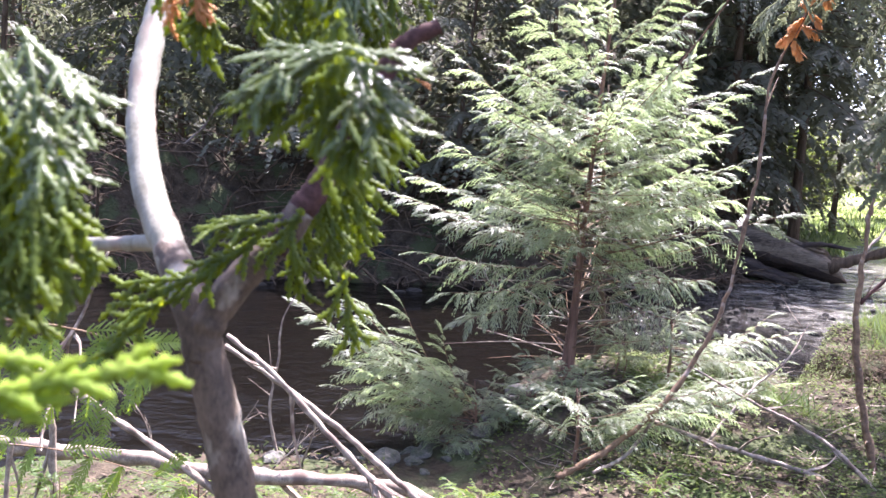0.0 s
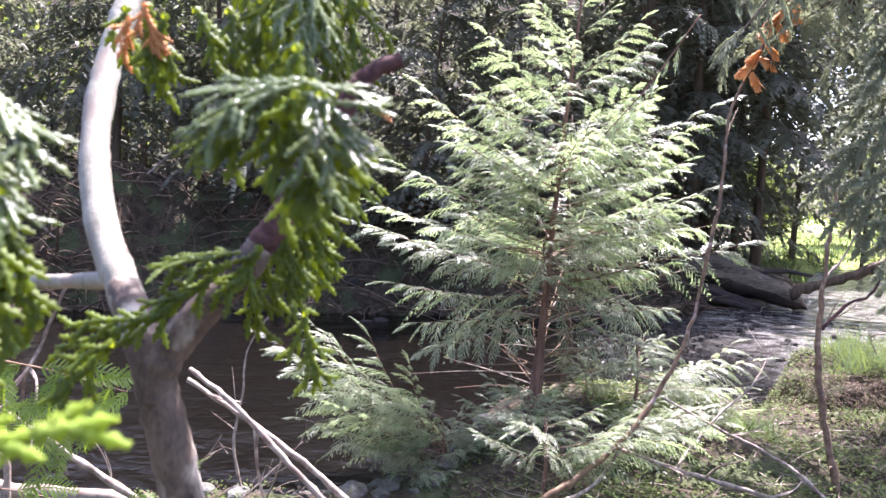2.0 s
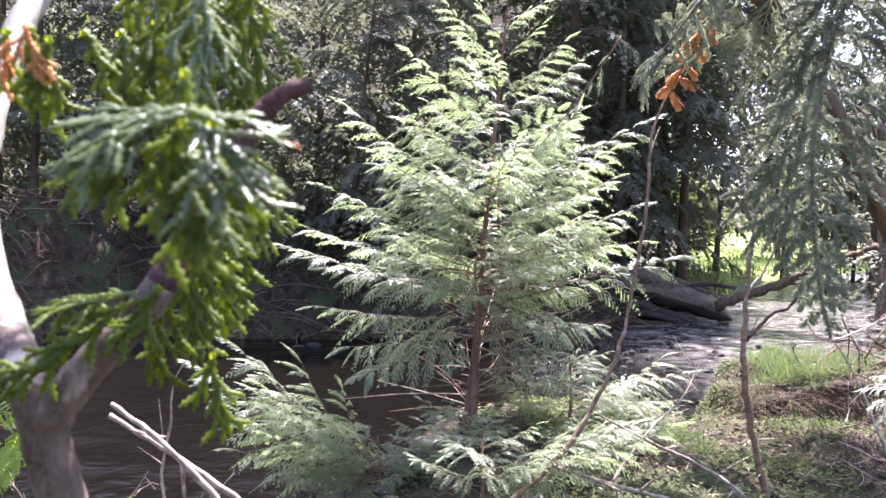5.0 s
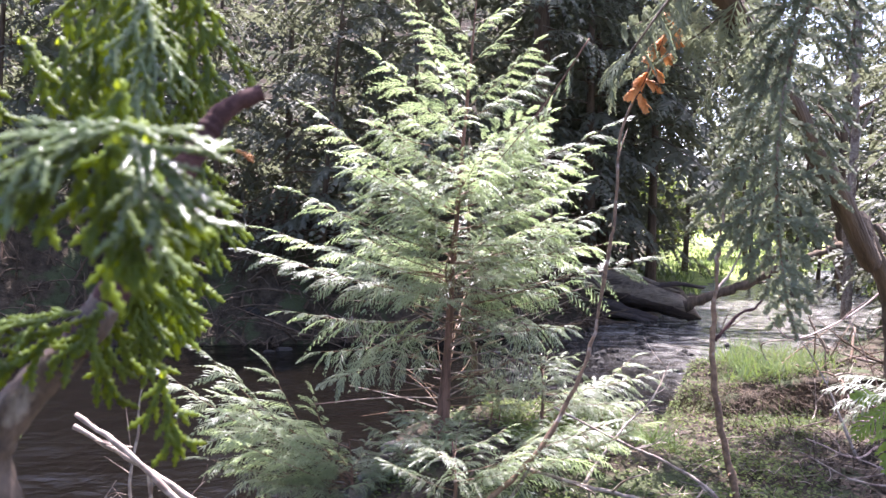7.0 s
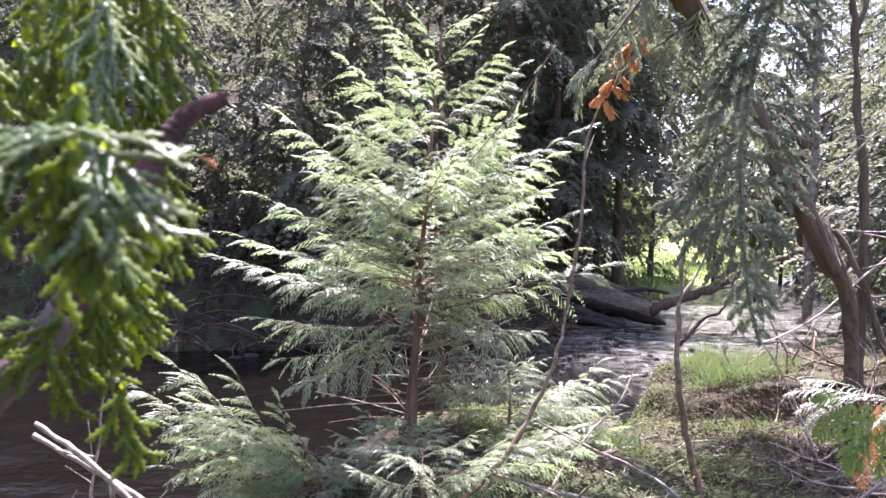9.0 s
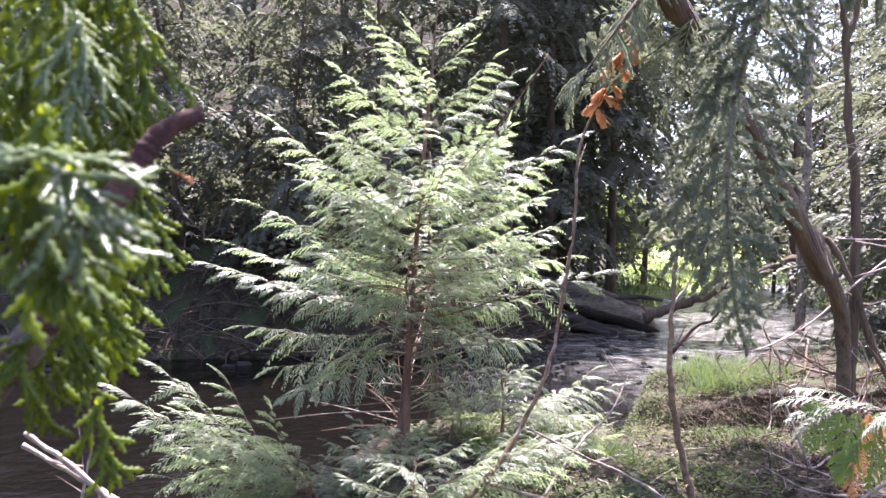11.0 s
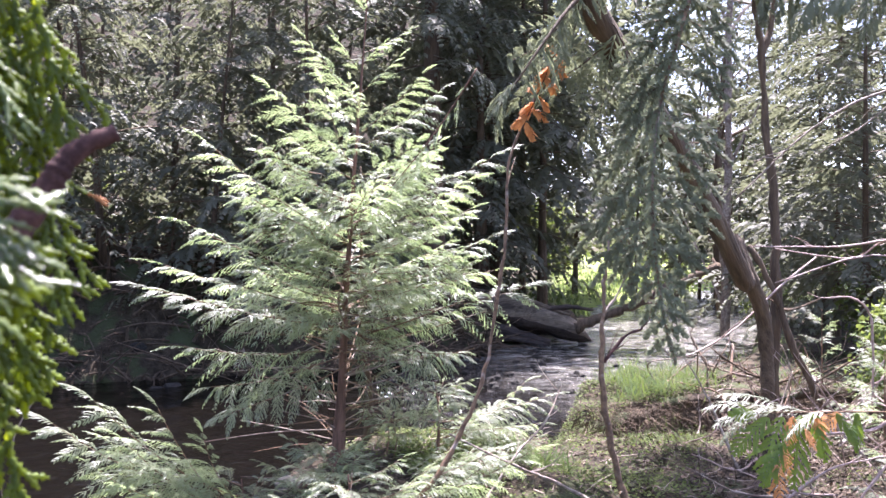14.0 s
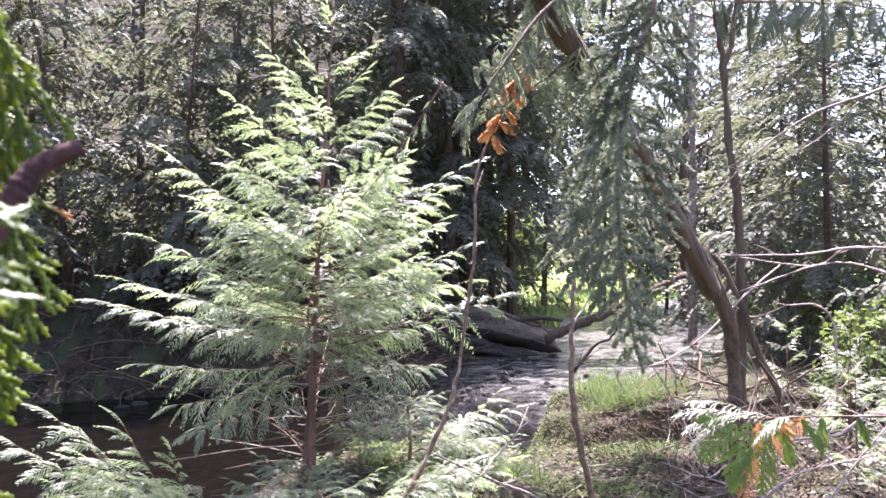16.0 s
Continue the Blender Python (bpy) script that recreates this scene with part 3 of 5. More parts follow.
# ---- the young cedar in the middle, in full sun ----
def build_middle_cedar():
    rng = np.random.default_rng(77)
    bx, by, bz = 1.0, 6.2, float(height(1.0, 6.2)) - 0.05
    tree = thing("cedar_sapling", (bx, by, bz), "young cedar with sunlit feathery fronds and red-brown trunk on the bank", "tree")
    line = np.array([[0, 0, 0], [0.03, 0, 0.55], [0.06, 0, 1.2], [0.11, 0, 2.0], [0.17, 0, 2.8], [0.22, 0, 3.5]])
    part("trunk", trunk_mesh("trunk", line, 0.033, 0.003, M["cedar_bark"], 10, 0.03, 5), tree, "stringy red-brown trunk")
    axis = spline(line, 8)
    second = np.array([[0.29, 0.4, 0], [0.31, 0.37, 0.45], [0.25, 0.33, 0.85], [0.23, 0.3, 1.5], [0.22, 0.3, 2.2]])
    part("trunk", trunk_mesh("trunk", second, 0.03, 0.008, M["dark_bark"], 8, 0.015, 6), tree, "thin darker second stem")

    def stem_at(h):
        return np.array([np.interp(h, axis[:, 2], axis[:, c]) for c in (0, 1)] + [h])

    def limb_to(h, tip, mesh, roll=0.0, thick=1.0):
        p = stem_at(h)
        t = np.array(tip) - np.array([bx, by, bz]) - p
        part("branch", mesh, tree, at=limb_pose(p, t, float(np.linalg.norm(t)) / 1.1, roll, thick * min(1.0, 1.05 / float(np.linalg.norm(t)))))

    # the long limbs, rising outwards to their tips
    for i, (h, tip) in enumerate([(1.75, (2.24, 5.92, 2.70)), (1.22, (2.12, 5.80, 2.08)), (0.98, (2.66, 6.4, 1.70)), (1.00, (-0.42, 5.90, 1.72)), (0.84, (-0.18, 5.70, 1.32)), (0.78, (0.0, 5.85, 1.02)), (1.62, (0.0, 6.0, 2.72)), (1.3, (-0.12, 5.75, 2.14)),
                                  (0.95, (1.8, 5.6, 1.22)), (0.86, (2.1, 6.5, 1.12)), (2.3, (1.78, 6.0, 3.15)), (2.2, (0.42, 6.0, 3.1)), (1.45, (1.9, 6.2, 2.35)), (1.9, (1.75, 6.3, 2.8)), (1.15, (0.15, 5.5, 1.75)), (0.72, (0.12, 5.6, 0.86)), (0.75, (1.95, 5.9, 0.84)), (1.9, (0.35, 5.7, 2.6)), (1.5, (0.3, 5.6, 2.1))]):
        limb_to(h, tip, COMB_BOUGHS[i % 6], 0.45 + rng.normal(0, 0.12) if tip[0] > 1.6 else rng.normal(0, 0.2))
    # the crown between them, open towards the top
    n = 74
    for k in range(n):
        q = ((k + rng.uniform(0, 1)) / n) ** 1.25
        h = 0.95 + 2.5 * q
        a = k * 2.399 + rng.uniform(-0.4, 0.4)
        if q > 0.4 and rng.uniform() < 0.42:
            continue
        ln = (1.15 * (1 - q) ** 0.9 + 0.16) * rng.uniform(0.4, 1.1)
        way = (math.cos(a), math.sin(a), 0.2 + 0.75 * q + rng.normal(0, 0.15))
        part("branch", COMB_BOUGHS[k % 6] if ln > 0.5 else SHORT_COMBS[k % 5], tree, at=limb_pose(stem_at(h), way, ln, rng.normal(0, 0.3), (min(1.15, 0.85 / ln) if ln > 0.5 else 0.8) * (1.0 if q < 0.4 else 0.75)))
    for k in range(34):
        h, a = 1.0 + 1.15 * k / 34, -math.pi / 2 + rng.uniform(-1.5, 1.5)
        out = rng.uniform(0.1, 0.7) * (1.35 - 0.36 * h)
        p = stem_at(h) + np.array([math.cos(a) * out, math.sin(a) * out, 0.25 * out])
        part("branch", SHORT_COMBS[k % 5], tree, at=limb_pose(p, (math.cos(a + rng.normal(0, 0.5)), math.sin(a), rng.uniform(0.1, 0.6)), rng.uniform(0.25, 0.45), rng.normal(0, 0.4)))
    # dead lower twigs
    for k in range(80):
        g = Geo()
        a, ln = rng.uniform(0, 6.28), rng.uniform(0.3, 1.1)
        h = rng.uniform(0.1, 1.25)
        p = stem_at(h)
        d = np.array([math.cos(a), math.sin(a), rng.uniform(-0.15, 0.5)])
        tube(g, spline([p, p + d * ln * 0.5 + rng.normal(0, 0.03, 3), p + d * ln + rng.normal(0, 0.05, 3)], 4), 0.007, 0.002, 4, rng=rng)
        part("twig", g.mesh("twig", [M["brown_twig" if k % 3 else "grey_twig"]]), tree)
    return tree


def build_low_cedars():
    """Small cedar growth low on the bank round the young cedar."""
    rng = np.random.default_rng(5)
    for place, tall, tips, label in [
        ((0.30, 5.75), 0.55, [(-0.78, 5.40, 0.92), (-0.55, 5.30, 0.46), (-0.45, 5.5, 0.75), (-0.25, 5.2, 0.35), (-0.60, 5.6, 0.62), (-0.1, 5.3, 0.62), (-0.35, 5.1, 0.60), (-0.55, 5.3, 1.05), (-0.2, 5.4, 0.98), (0.05, 5.3, 0.85), (-0.4, 5.2, 0.85)], "low spreading cedar shoot with pale green fronds over the water"),
        ((0.86, 4.88), 0.50, [(1.90, 4.72, 0.74), (1.60, 4.66, 0.70), (1.25, 4.70, 0.68), (0.45, 4.6, 0.62), (1.45, 4.85, 0.76), (0.78, 4.5, 0.62), (1.80, 4.95, 0.72)], "low cedar shoot with bleached sunlit fronds above the moss"),
        ((1.75, 6.2), 0.6, [(2.70, 6.25, 0.80), (2.45, 5.9, 0.66), (2.6, 6.6, 0.85), (2.0, 6.0, 0.9)], "small cedar seedling with ferny fronds on the bank"),
    ]:
        z = float(height(*place)) - 0.04
        tree = thing("cedar_seedling", (*place, z), label, "tree", "low cedar growth")
        line = np.array([[0, 0, 0], [0.02, 0, tall * 0.5], [0.0, 0.03, tall]])
        part("trunk", trunk_mesh("trunk", line, 0.016, 0.005, M["cedar_bark"], 6), tree)
        for k, tip in enumerate(tips):
            p = np.array([0.01, 0, tall * rng.uniform(0.25, 0.8)])
            t = np.array(tip) - np.array([*place, z]) - p
            part("branch", COMB_BOUGHS[k % 6], tree, at=limb_pose(p, t, float(np.linalg.norm(t)), rng.normal(0, 0.3), 0.8))
        for k in range(6):
            a = k * 2.4 + rng.uniform(0, 1)
            part("branch", SHORT_COMBS[k % 5], tree, at=limb_pose((0, 0, tall * rng.uniform(0.4, 1)), (math.cos(a), math.sin(a), 0.35), rng.uniform(0.25, 0.5), rng.normal(0, 0.3)))


def build_undergrowth():
    """Small shoots and dead sticks in the shade round the young cedar's foot."""
    rng = np.random.default_rng(67)
    for k in range(16):
        x, y = rng.uniform(-0.15, 2.3), rng.uniform(5.4, 6.7)
        if height(x, y) < 0.02:
            continue
        z = float(height(x, y)) - 0.02
        tall = rng.uniform(0.08, 0.28)
        shoot = thing("cedar_shoot", (x, y, z), "small ferny cedar shoot in the litter under the young cedar", "seedling", "shoots under the cedar")
        part("trunk", trunk_mesh("trunk", np.array([[0, 0, 0], [0.02, 0, tall * 0.5], [rng.normal(0, 0.05), 0, tall]]), 0.007, 0.003, M["cedar_bark"], 5), shoot)
        for j in range(int(rng.integers(5, 9))):
            a = j * 2.4 + rng.uniform(0, 1)
            part("branch", SHORT_COMBS[int(rng.integers(5))], shoot, at=limb_pose((0, 0, tall * rng.uniform(0.35, 1)), (math.cos(a), math.sin(a), rng.uniform(0.1, 0.6)), rng.uniform(0.16, 0.34), rng.normal(0, 0.3)))


build_middle_cedar()
build_low_cedars()
build_undergrowth()


# ---- the wood across the stream ----
def build_woods():
    rng = np.random.default_rng(21)
    far = "shaded cedar with grey-green drooping foliage across the stream"
    for x, y, tall, n, reach, low in [
        (0.2, 14.6, 6.4, 80, 2.3, 0.1), (-1.5, 15.0, 8.0, 76, 2.4, 0.4), (1.9, 15.4, 8.5, 80, 2.4, 0.3), (-3.6, 16.2, 9.0, 62, 2.3, 1.4), (-5.4, 15.8, 8.6, 60, 2.3, 1.4), (-7.8, 15.0, 8.5, 60, 2.3, 0.6), (3.2, 17.3, 9.5, 74, 2.4, 0.4),
        (-0.5, 18.6, 13, 74, 2.7, 0.8), (-2.7, 19.5, 13, 72, 2.7, 1.2), (1.6, 19.8, 13, 74, 2.8, 0.8), (-4.9, 20.0, 13, 70, 2.7, 1.6), (-7.6, 20, 13, 70, 2.8, 1.2), (4.6, 21.5, 13, 74, 2.8, 0.6), (-10.8, 18, 12, 70, 2.8, 0.6),
    ]:
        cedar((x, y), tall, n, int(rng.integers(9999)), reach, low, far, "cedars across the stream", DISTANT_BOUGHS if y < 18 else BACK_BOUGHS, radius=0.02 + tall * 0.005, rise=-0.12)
    dark = "tall cedar with thick dark trunk above the stream bend"
    for x, y, tall, r, low, n in [(4.55, 16.6, 12, 0.27, 4.6, 70), (5.95, 17.6, 13, 0.12, 0.7, 100), (7.7, 18.4, 16, 0.10, 3.3, 90), (6.9, 19.3, 18, 0.10, 0.9, 100), (8.3, 21.2, 20, 0.08, 3.2, 130), (8.4, 25.5, 22, 0.10, 0.8, 110), (11.6, 27.5, 18, 0.09, 7.0, 90), (13.9, 30, 19, 0.09, 7.6, 90), (10.0, 30, 19, 0.09, 6.6, 90), (33, 76, 24, 0.12, 0.8, 84), (43, 78, 24, 0.12, 0.8, 84), (37, 84, 27, 0.12, 0.8, 84), (51, 80, 24, 0.12, 0.8, 84), (28, 80, 26, 0.12, 0.8, 84), (58, 76, 22, 0.12, 0.8, 110), (24.5, 45, 24, 0.12, 3.0, 84), (29.5, 46, 24, 0.12, 2.0, 84), (34, 44, 22, 0.12, 0.8, 100)]:
        cedar((x, y), tall, n, int(rng.integers(9999)), (2.4 if y < 18 else 3.1) if y < 30 else 4.6, low, dark, "tall cedars by the bend", DISTANT_BOUGHS if y < 20 else BACK_BOUGHS, radius=r, rise=-0.15)
    back = "dark cedar standing deep in the wood"
    for k in range(17):
        x = -17.5 + 1.65 * k
        cedar((x, 25.0 + 1.6 * (k % 3) + rng.uniform(-0.5, 0.5)), rng.uniform(14.5, 16.5), 52, int(rng.integers(9999)), 3.0, 0.8, back, "cedars deep in the wood", BACK_BOUGHS, 0.08, rise=-0.1)
    right = "grey-green sunlit cedar with open branches by the pond"
    for x, y, tall, n, reach, low in [(8.8, 9.6, 7.0, 110, 1.7, 0.6), (10.4, 12.0, 8.0, 70, 2.3, 0.8), (8.1, 6.6, 4.4, 40, 1.5, 0.7), (12.4, 14.6, 9.0, 110, 2.4, 0.8), (16.5, 19.8, 11, 70, 2.8, 1.0), (10.0, 8.2, 7.5, 60, 1.8, 0.6), (14.3, 23.5, 11, 46, 1.7, 3.0), (19.0, 20.5, 12, 70, 3.0, 0.8), (15.2, 14.5, 10, 110, 2.8, 0.8), (20.5, 26, 13, 70, 3.0, 1.0), (17.2, 24.5, 12, 60, 2.2, 2.4), (16.5, 30, 21, 110, 3.6, 2.6), (20, 31, 21, 110, 3.6, 1.6), (23.5, 30, 18, 90, 3.4, 1.0), (18.4, 27.5, 13, 70, 2.8, 1.8)]:
        cedar((x, y), tall, n, int(rng.integers(9999)), reach, low, right, "cedars by the pond", DISTANT_BOUGHS if y < 14 else BACK_BOUGHS, radius=0.055, rise=0.0, gaps=0.1)


build_woods()


def leaf_cloud(geo, rng, centre, size, n, leaf, slot=0):
    """Loose leaves round a twig end."""
    p = rng.normal(0, 1, (n, 3)) * np.asarray(size) * 0.5 + centre
    d = rng.normal(0, 1, (n, 3)) + np.array([0, 0, -0.3])
    s = np.cross(d, rng.normal(0, 1, (n, 3)))
    ln = leaf * rng.uniform(0.6, 1.3, n)
    kites(geo, p, d, s, ln, ln * 0.6, slot)


def broad_tree_mesh(seed, tall, wide, clumps, per, leaf):
    rng = np.random.default_rng(seed)
    wood, crown = Geo(), Geo()
    tube(wood, spline([[0, 0, 0], [0.02 * tall, 0, tall * 0.4], [0, 0.03 * tall, tall * 0.9]], 5), 0.02 * tall, 0.004 * tall, 6, rng=rng)
    for k in range(clumps):
        a, h = rng.uniform(0, 6.28), rng.uniform(0.15, 1.0)
        r = wide * math.sqrt(max(0.05, 1 - (h - 0.45) ** 2 * 2.6)) * rng.uniform(0.3, 1.0)
        c = np.array([math.cos(a) * r, math.sin(a) * r, h * tall])
        s = np.array([0, 0, tall * max(0.1, h * 0.7 - 0.1)])
        tube(wood, spline([s, (s + c) / 2 + np.array([0, 0, 0.04 * tall]), c], 3), 0.006 * tall, 0.0015 * tall, 4, rng=rng)
        leaf_cloud(crown, rng, c, np.array([1, 1, 0.7]) * wide * 0.32, per, leaf)
    return wood.mesh("trunk", [M["dark_bark"]]), crown.mesh("crown", [M["broad_leaf"]])


def build_broad_trees():
    rng = np.random.default_rng(8)
    kinds = [broad_tree_mesh(60 + i, 1.0, 0.42, 60, 42, 0.045) for i in range(3)]
    for x, y, tall, label, group in [
        (19.8, 33, 3.0, "yellow-green sunlit shrub at the meadow edge", "meadow shrubs"),
        (-9.0, 29, 7, "sunlit broad-leaved tree behind the dark wood", "trees behind the wood"), (-14, 29, 7, "sunlit broad-leaved tree behind the dark wood", "trees behind the wood"), (-5, 30, 7, "sunlit broad-leaved tree behind the dark wood", "trees behind the wood"), (-20, 30, 11, "sunlit broad-leaved tree behind the dark wood", "trees behind the wood"),
        (26, 58, 5.4, "distant broad-leaved tree beyond the meadow", "far tree line"), (32, 60, 6.4, "distant broad-leaved tree beyond the meadow", "far tree line"), (23, 60, 6.8, "distant broad-leaved tree beyond the meadow", "far tree line"), (18, 62, 5.0, "distant broad-leaved tree beyond the meadow", "far tree line"), (28, 66, 5.8, "distant broad-leaved tree beyond the meadow", "far tree line"), (38, 70, 6.6, "distant broad-leaved tree beyond the meadow", "far tree line"), (48, 66, 5.0, "distant broad-leaved tree beyond the meadow", "far tree line"), (58, 62, 5.8, "distant broad-leaved tree beyond the meadow", "far tree line"), (70, 60, 5.8, "distant broad-leaved tree beyond the meadow", "far tree line"), (8, 64, 6.6, "distant broad-leaved tree beyond the meadow", "far tree line"),
        (14.6, 19.5, 1.6, "yellow-green sunlit shrub at the pond edge", "meadow shrubs"), (9.2, 9.9, 1.6, "yellow-green leafy shrub beneath the cedars", "meadow shrubs"), (7.0, 7.0, 1.3, "yellow-green leafy shrub beneath the cedars", "meadow shrubs"),
    ]:
        z = float(height(x, y)) - 0.05
        tree = thing("shrub" if tall < 4 else "broadleaf_tree", (x, y, z), label, "shrub" if tall < 4 else "tree", group)
        w, c = kinds[int(rng.integers(3))]
        turn = Matrix.Rotation(rng.uniform(0, 6.28), 4, "Z") @ Matrix.Diagonal((tall, tall, tall, 1))
        part("trunk", w, tree, at=turn)
        part("crown", c, tree, at=turn)


build_broad_trees()


# ---- the near cedar, an arm's length away ----
def scale_cord(geo, rng, p, d, ln, w, sag, flat, slot=0, stray=0.05):
    """A branchlet seen close: a flattened cord of overlapping scales, bending down. Returns its scale ends and ways."""
    step = w * 0.8
    n = max(3, int(ln / step))
    p, d = np.array(p, float), unit(d)
    rings, marks = [], []
    for i in range(n + 1):
        q = i / n
        side = unit(np.cross(flat, d))
        up = np.cross(d, side)
        for back, r in ((0.0, 0.46), (0.5, 1.12 + rng.normal(0, 0.10))):
            r *= w * 0.5 * (1 - 0.22 * q) * (0.4 if i == n and back else 1)
            c = p + d * step * back
            rings.append([c + side * r, c + up * r * 0.38, c - side * r, c - up * r * 0.38])
        marks.append((p, d))
        d = unit(d + np.array([0, 0, -sag * step / 0.03]) + rng.normal(0, stray, 3))
        p = p + d * step
    m = len(rings)
    i, j = np.meshgrid(np.arange(m - 1), np.arange(4), indexing="ij")
    k = (j + 1) % 4
    geo.add(np.array(rings).reshape(-1, 3), np.stack([i * 4 + j, i * 4 + k, (i + 1) * 4 + k, (i + 1) * 4 + j], -1).reshape(-1, 4), slot)
    return marks


def scale_spray(geo, rng, root, way, length, droop=0.5, flat=(0, -0.5, 0.85), wide=0.0034, slot=0, fan=0.5, stray=0.05):
    """A spray seen close: an axis, branchlets on alternate sides, short ones on those."""
    way, flat = unit(way), np.asarray(flat, float)
    axis = scale_cord(geo, rng, root, way, length, wide * 1.1, droop * 0.10, flat, slot, stray)
    n = len(axis)
    for k, i in enumerate(range(1, n - 1, 2)):
        p, d = axis[i]
        q = i / n
        side = unit(np.cross(flat, d)) * (1 if k % 2 else -1)
        ln = length * (1.2 * fan * (1 - q) ** 0.8 + 0.08) * rng.uniform(0.75, 1.15)
        arm = scale_cord(geo, rng, p, unit(d * 0.9 + side * rng.uniform(0.36, 0.55)), ln, wide, droop * 0.38, flat, slot)
        m = len(arm)
        for h, j in enumerate(range(1, m - 1, 2)):
            if m < 5:
                break
            p2, d2 = arm[j]
            s2 = unit(np.cross(flat, d2)) * (1 if h % 2 else -1)
            scale_cord(geo, rng, p2, unit(d2 * 0.9 + s2 * rng.uniform(0.5, 0.75)), wide * rng.uniform(1.4, 2.3) * (1.15 - j / m), wide * 0.9, droop * 0.45, flat, slot)


def build_near_cedar():
    rng = np.random.default_rng(14)
    low = float(height(-0.1, 0.52))
    tree = thing("near_cedar", (-0.10, 0.52, low - 0.03), "slender grey-barked young cedar forking close to the viewer, green hanging sprays", "tree")
    off = np.array([-0.10, 0.52, low - 0.03])

    def wood(name, pts, r0, r1, mat, label="", steps=8, sides=14, rough=0.035):
        g = Geo()
        tube(g, spline(pts, steps) - off, r0, r1, sides, rough=rough, rng=rng)
        part(name, g.mesh(name, [M[mat]], True), tree, label)

    wood("trunk", [(-0.10, 0.52, low - 0.03), (-0.085, 0.53, 0.9), (-0.10, 0.515, 1.45), (-0.115, 0.51, 1.66), (-0.124, 0.507, 1.719), (-0.137, 0.503, 1.776), (-0.150, 0.510, 1.812), (-0.172, 0.540, 1.838), (-0.186, 0.560, 1.857)], 0.0158, 0.0098, "dappled_bark", "mottled grey-brown trunk with sun dapples in its colour")
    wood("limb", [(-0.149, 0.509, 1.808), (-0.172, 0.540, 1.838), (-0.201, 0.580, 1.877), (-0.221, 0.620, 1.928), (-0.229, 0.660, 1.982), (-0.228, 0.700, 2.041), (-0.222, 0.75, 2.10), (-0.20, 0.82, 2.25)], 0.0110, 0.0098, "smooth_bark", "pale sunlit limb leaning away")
    wood("limb", [(-0.139, 0.502, 1.778), (-0.136, 0.501, 1.800), (-0.122, 0.504, 1.822), (-0.095, 0.509, 1.853), (-0.084, 0.511, 1.870)], 0.0115, 0.0088, "dappled_bark", "knotted pinkish-brown base of the side limb")
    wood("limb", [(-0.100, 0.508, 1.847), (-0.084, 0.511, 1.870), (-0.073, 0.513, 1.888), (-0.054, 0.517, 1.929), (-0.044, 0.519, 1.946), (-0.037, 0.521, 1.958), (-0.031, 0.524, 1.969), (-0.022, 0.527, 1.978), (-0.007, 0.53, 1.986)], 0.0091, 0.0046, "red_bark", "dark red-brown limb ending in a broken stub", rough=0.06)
    wood("limb", [(-0.180, 0.550, 1.842), (-0.223, 0.593, 1.835), (-0.263, 0.627, 1.830), (-0.320, 0.665, 1.827)], 0.006, 0.004, "smooth_bark", "thin side limb")

    def sprays(rows, wide, leaf="near_leaf", label="", fan=0.5, stray=0.05):
        for root, way, ln, droop, flat in rows:
            g = Geo()
            scale_spray(g, rng, np.array(root) - off, way, ln, droop, flat, wide, fan=fan, stray=stray)
            # sprays facing up take the copy coloured as if sunlit
            part("spray", g.mesh("spray", [M["sunlit_scale" if flat == top else leaf]], True), tree, label)

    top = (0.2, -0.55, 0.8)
    face, tilt, edge = (0.1, -0.85, 0.5), (0.0, -0.45, 0.9), (0.55, -0.75, 0.35)
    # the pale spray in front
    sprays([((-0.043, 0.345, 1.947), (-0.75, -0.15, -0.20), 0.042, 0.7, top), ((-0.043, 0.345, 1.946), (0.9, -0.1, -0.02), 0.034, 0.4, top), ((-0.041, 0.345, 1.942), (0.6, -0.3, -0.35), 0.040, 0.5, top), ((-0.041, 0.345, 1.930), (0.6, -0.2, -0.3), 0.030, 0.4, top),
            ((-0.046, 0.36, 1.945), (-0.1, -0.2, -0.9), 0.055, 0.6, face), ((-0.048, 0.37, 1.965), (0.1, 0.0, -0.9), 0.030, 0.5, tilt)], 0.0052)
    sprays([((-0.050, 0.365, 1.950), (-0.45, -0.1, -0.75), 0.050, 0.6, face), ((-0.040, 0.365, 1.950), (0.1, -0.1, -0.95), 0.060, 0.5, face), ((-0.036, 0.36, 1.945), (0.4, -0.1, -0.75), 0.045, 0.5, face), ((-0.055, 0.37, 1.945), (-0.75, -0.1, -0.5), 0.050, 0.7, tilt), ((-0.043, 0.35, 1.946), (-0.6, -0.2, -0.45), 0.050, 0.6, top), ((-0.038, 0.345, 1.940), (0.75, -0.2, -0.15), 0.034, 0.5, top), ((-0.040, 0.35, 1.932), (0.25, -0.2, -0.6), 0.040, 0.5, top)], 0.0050)
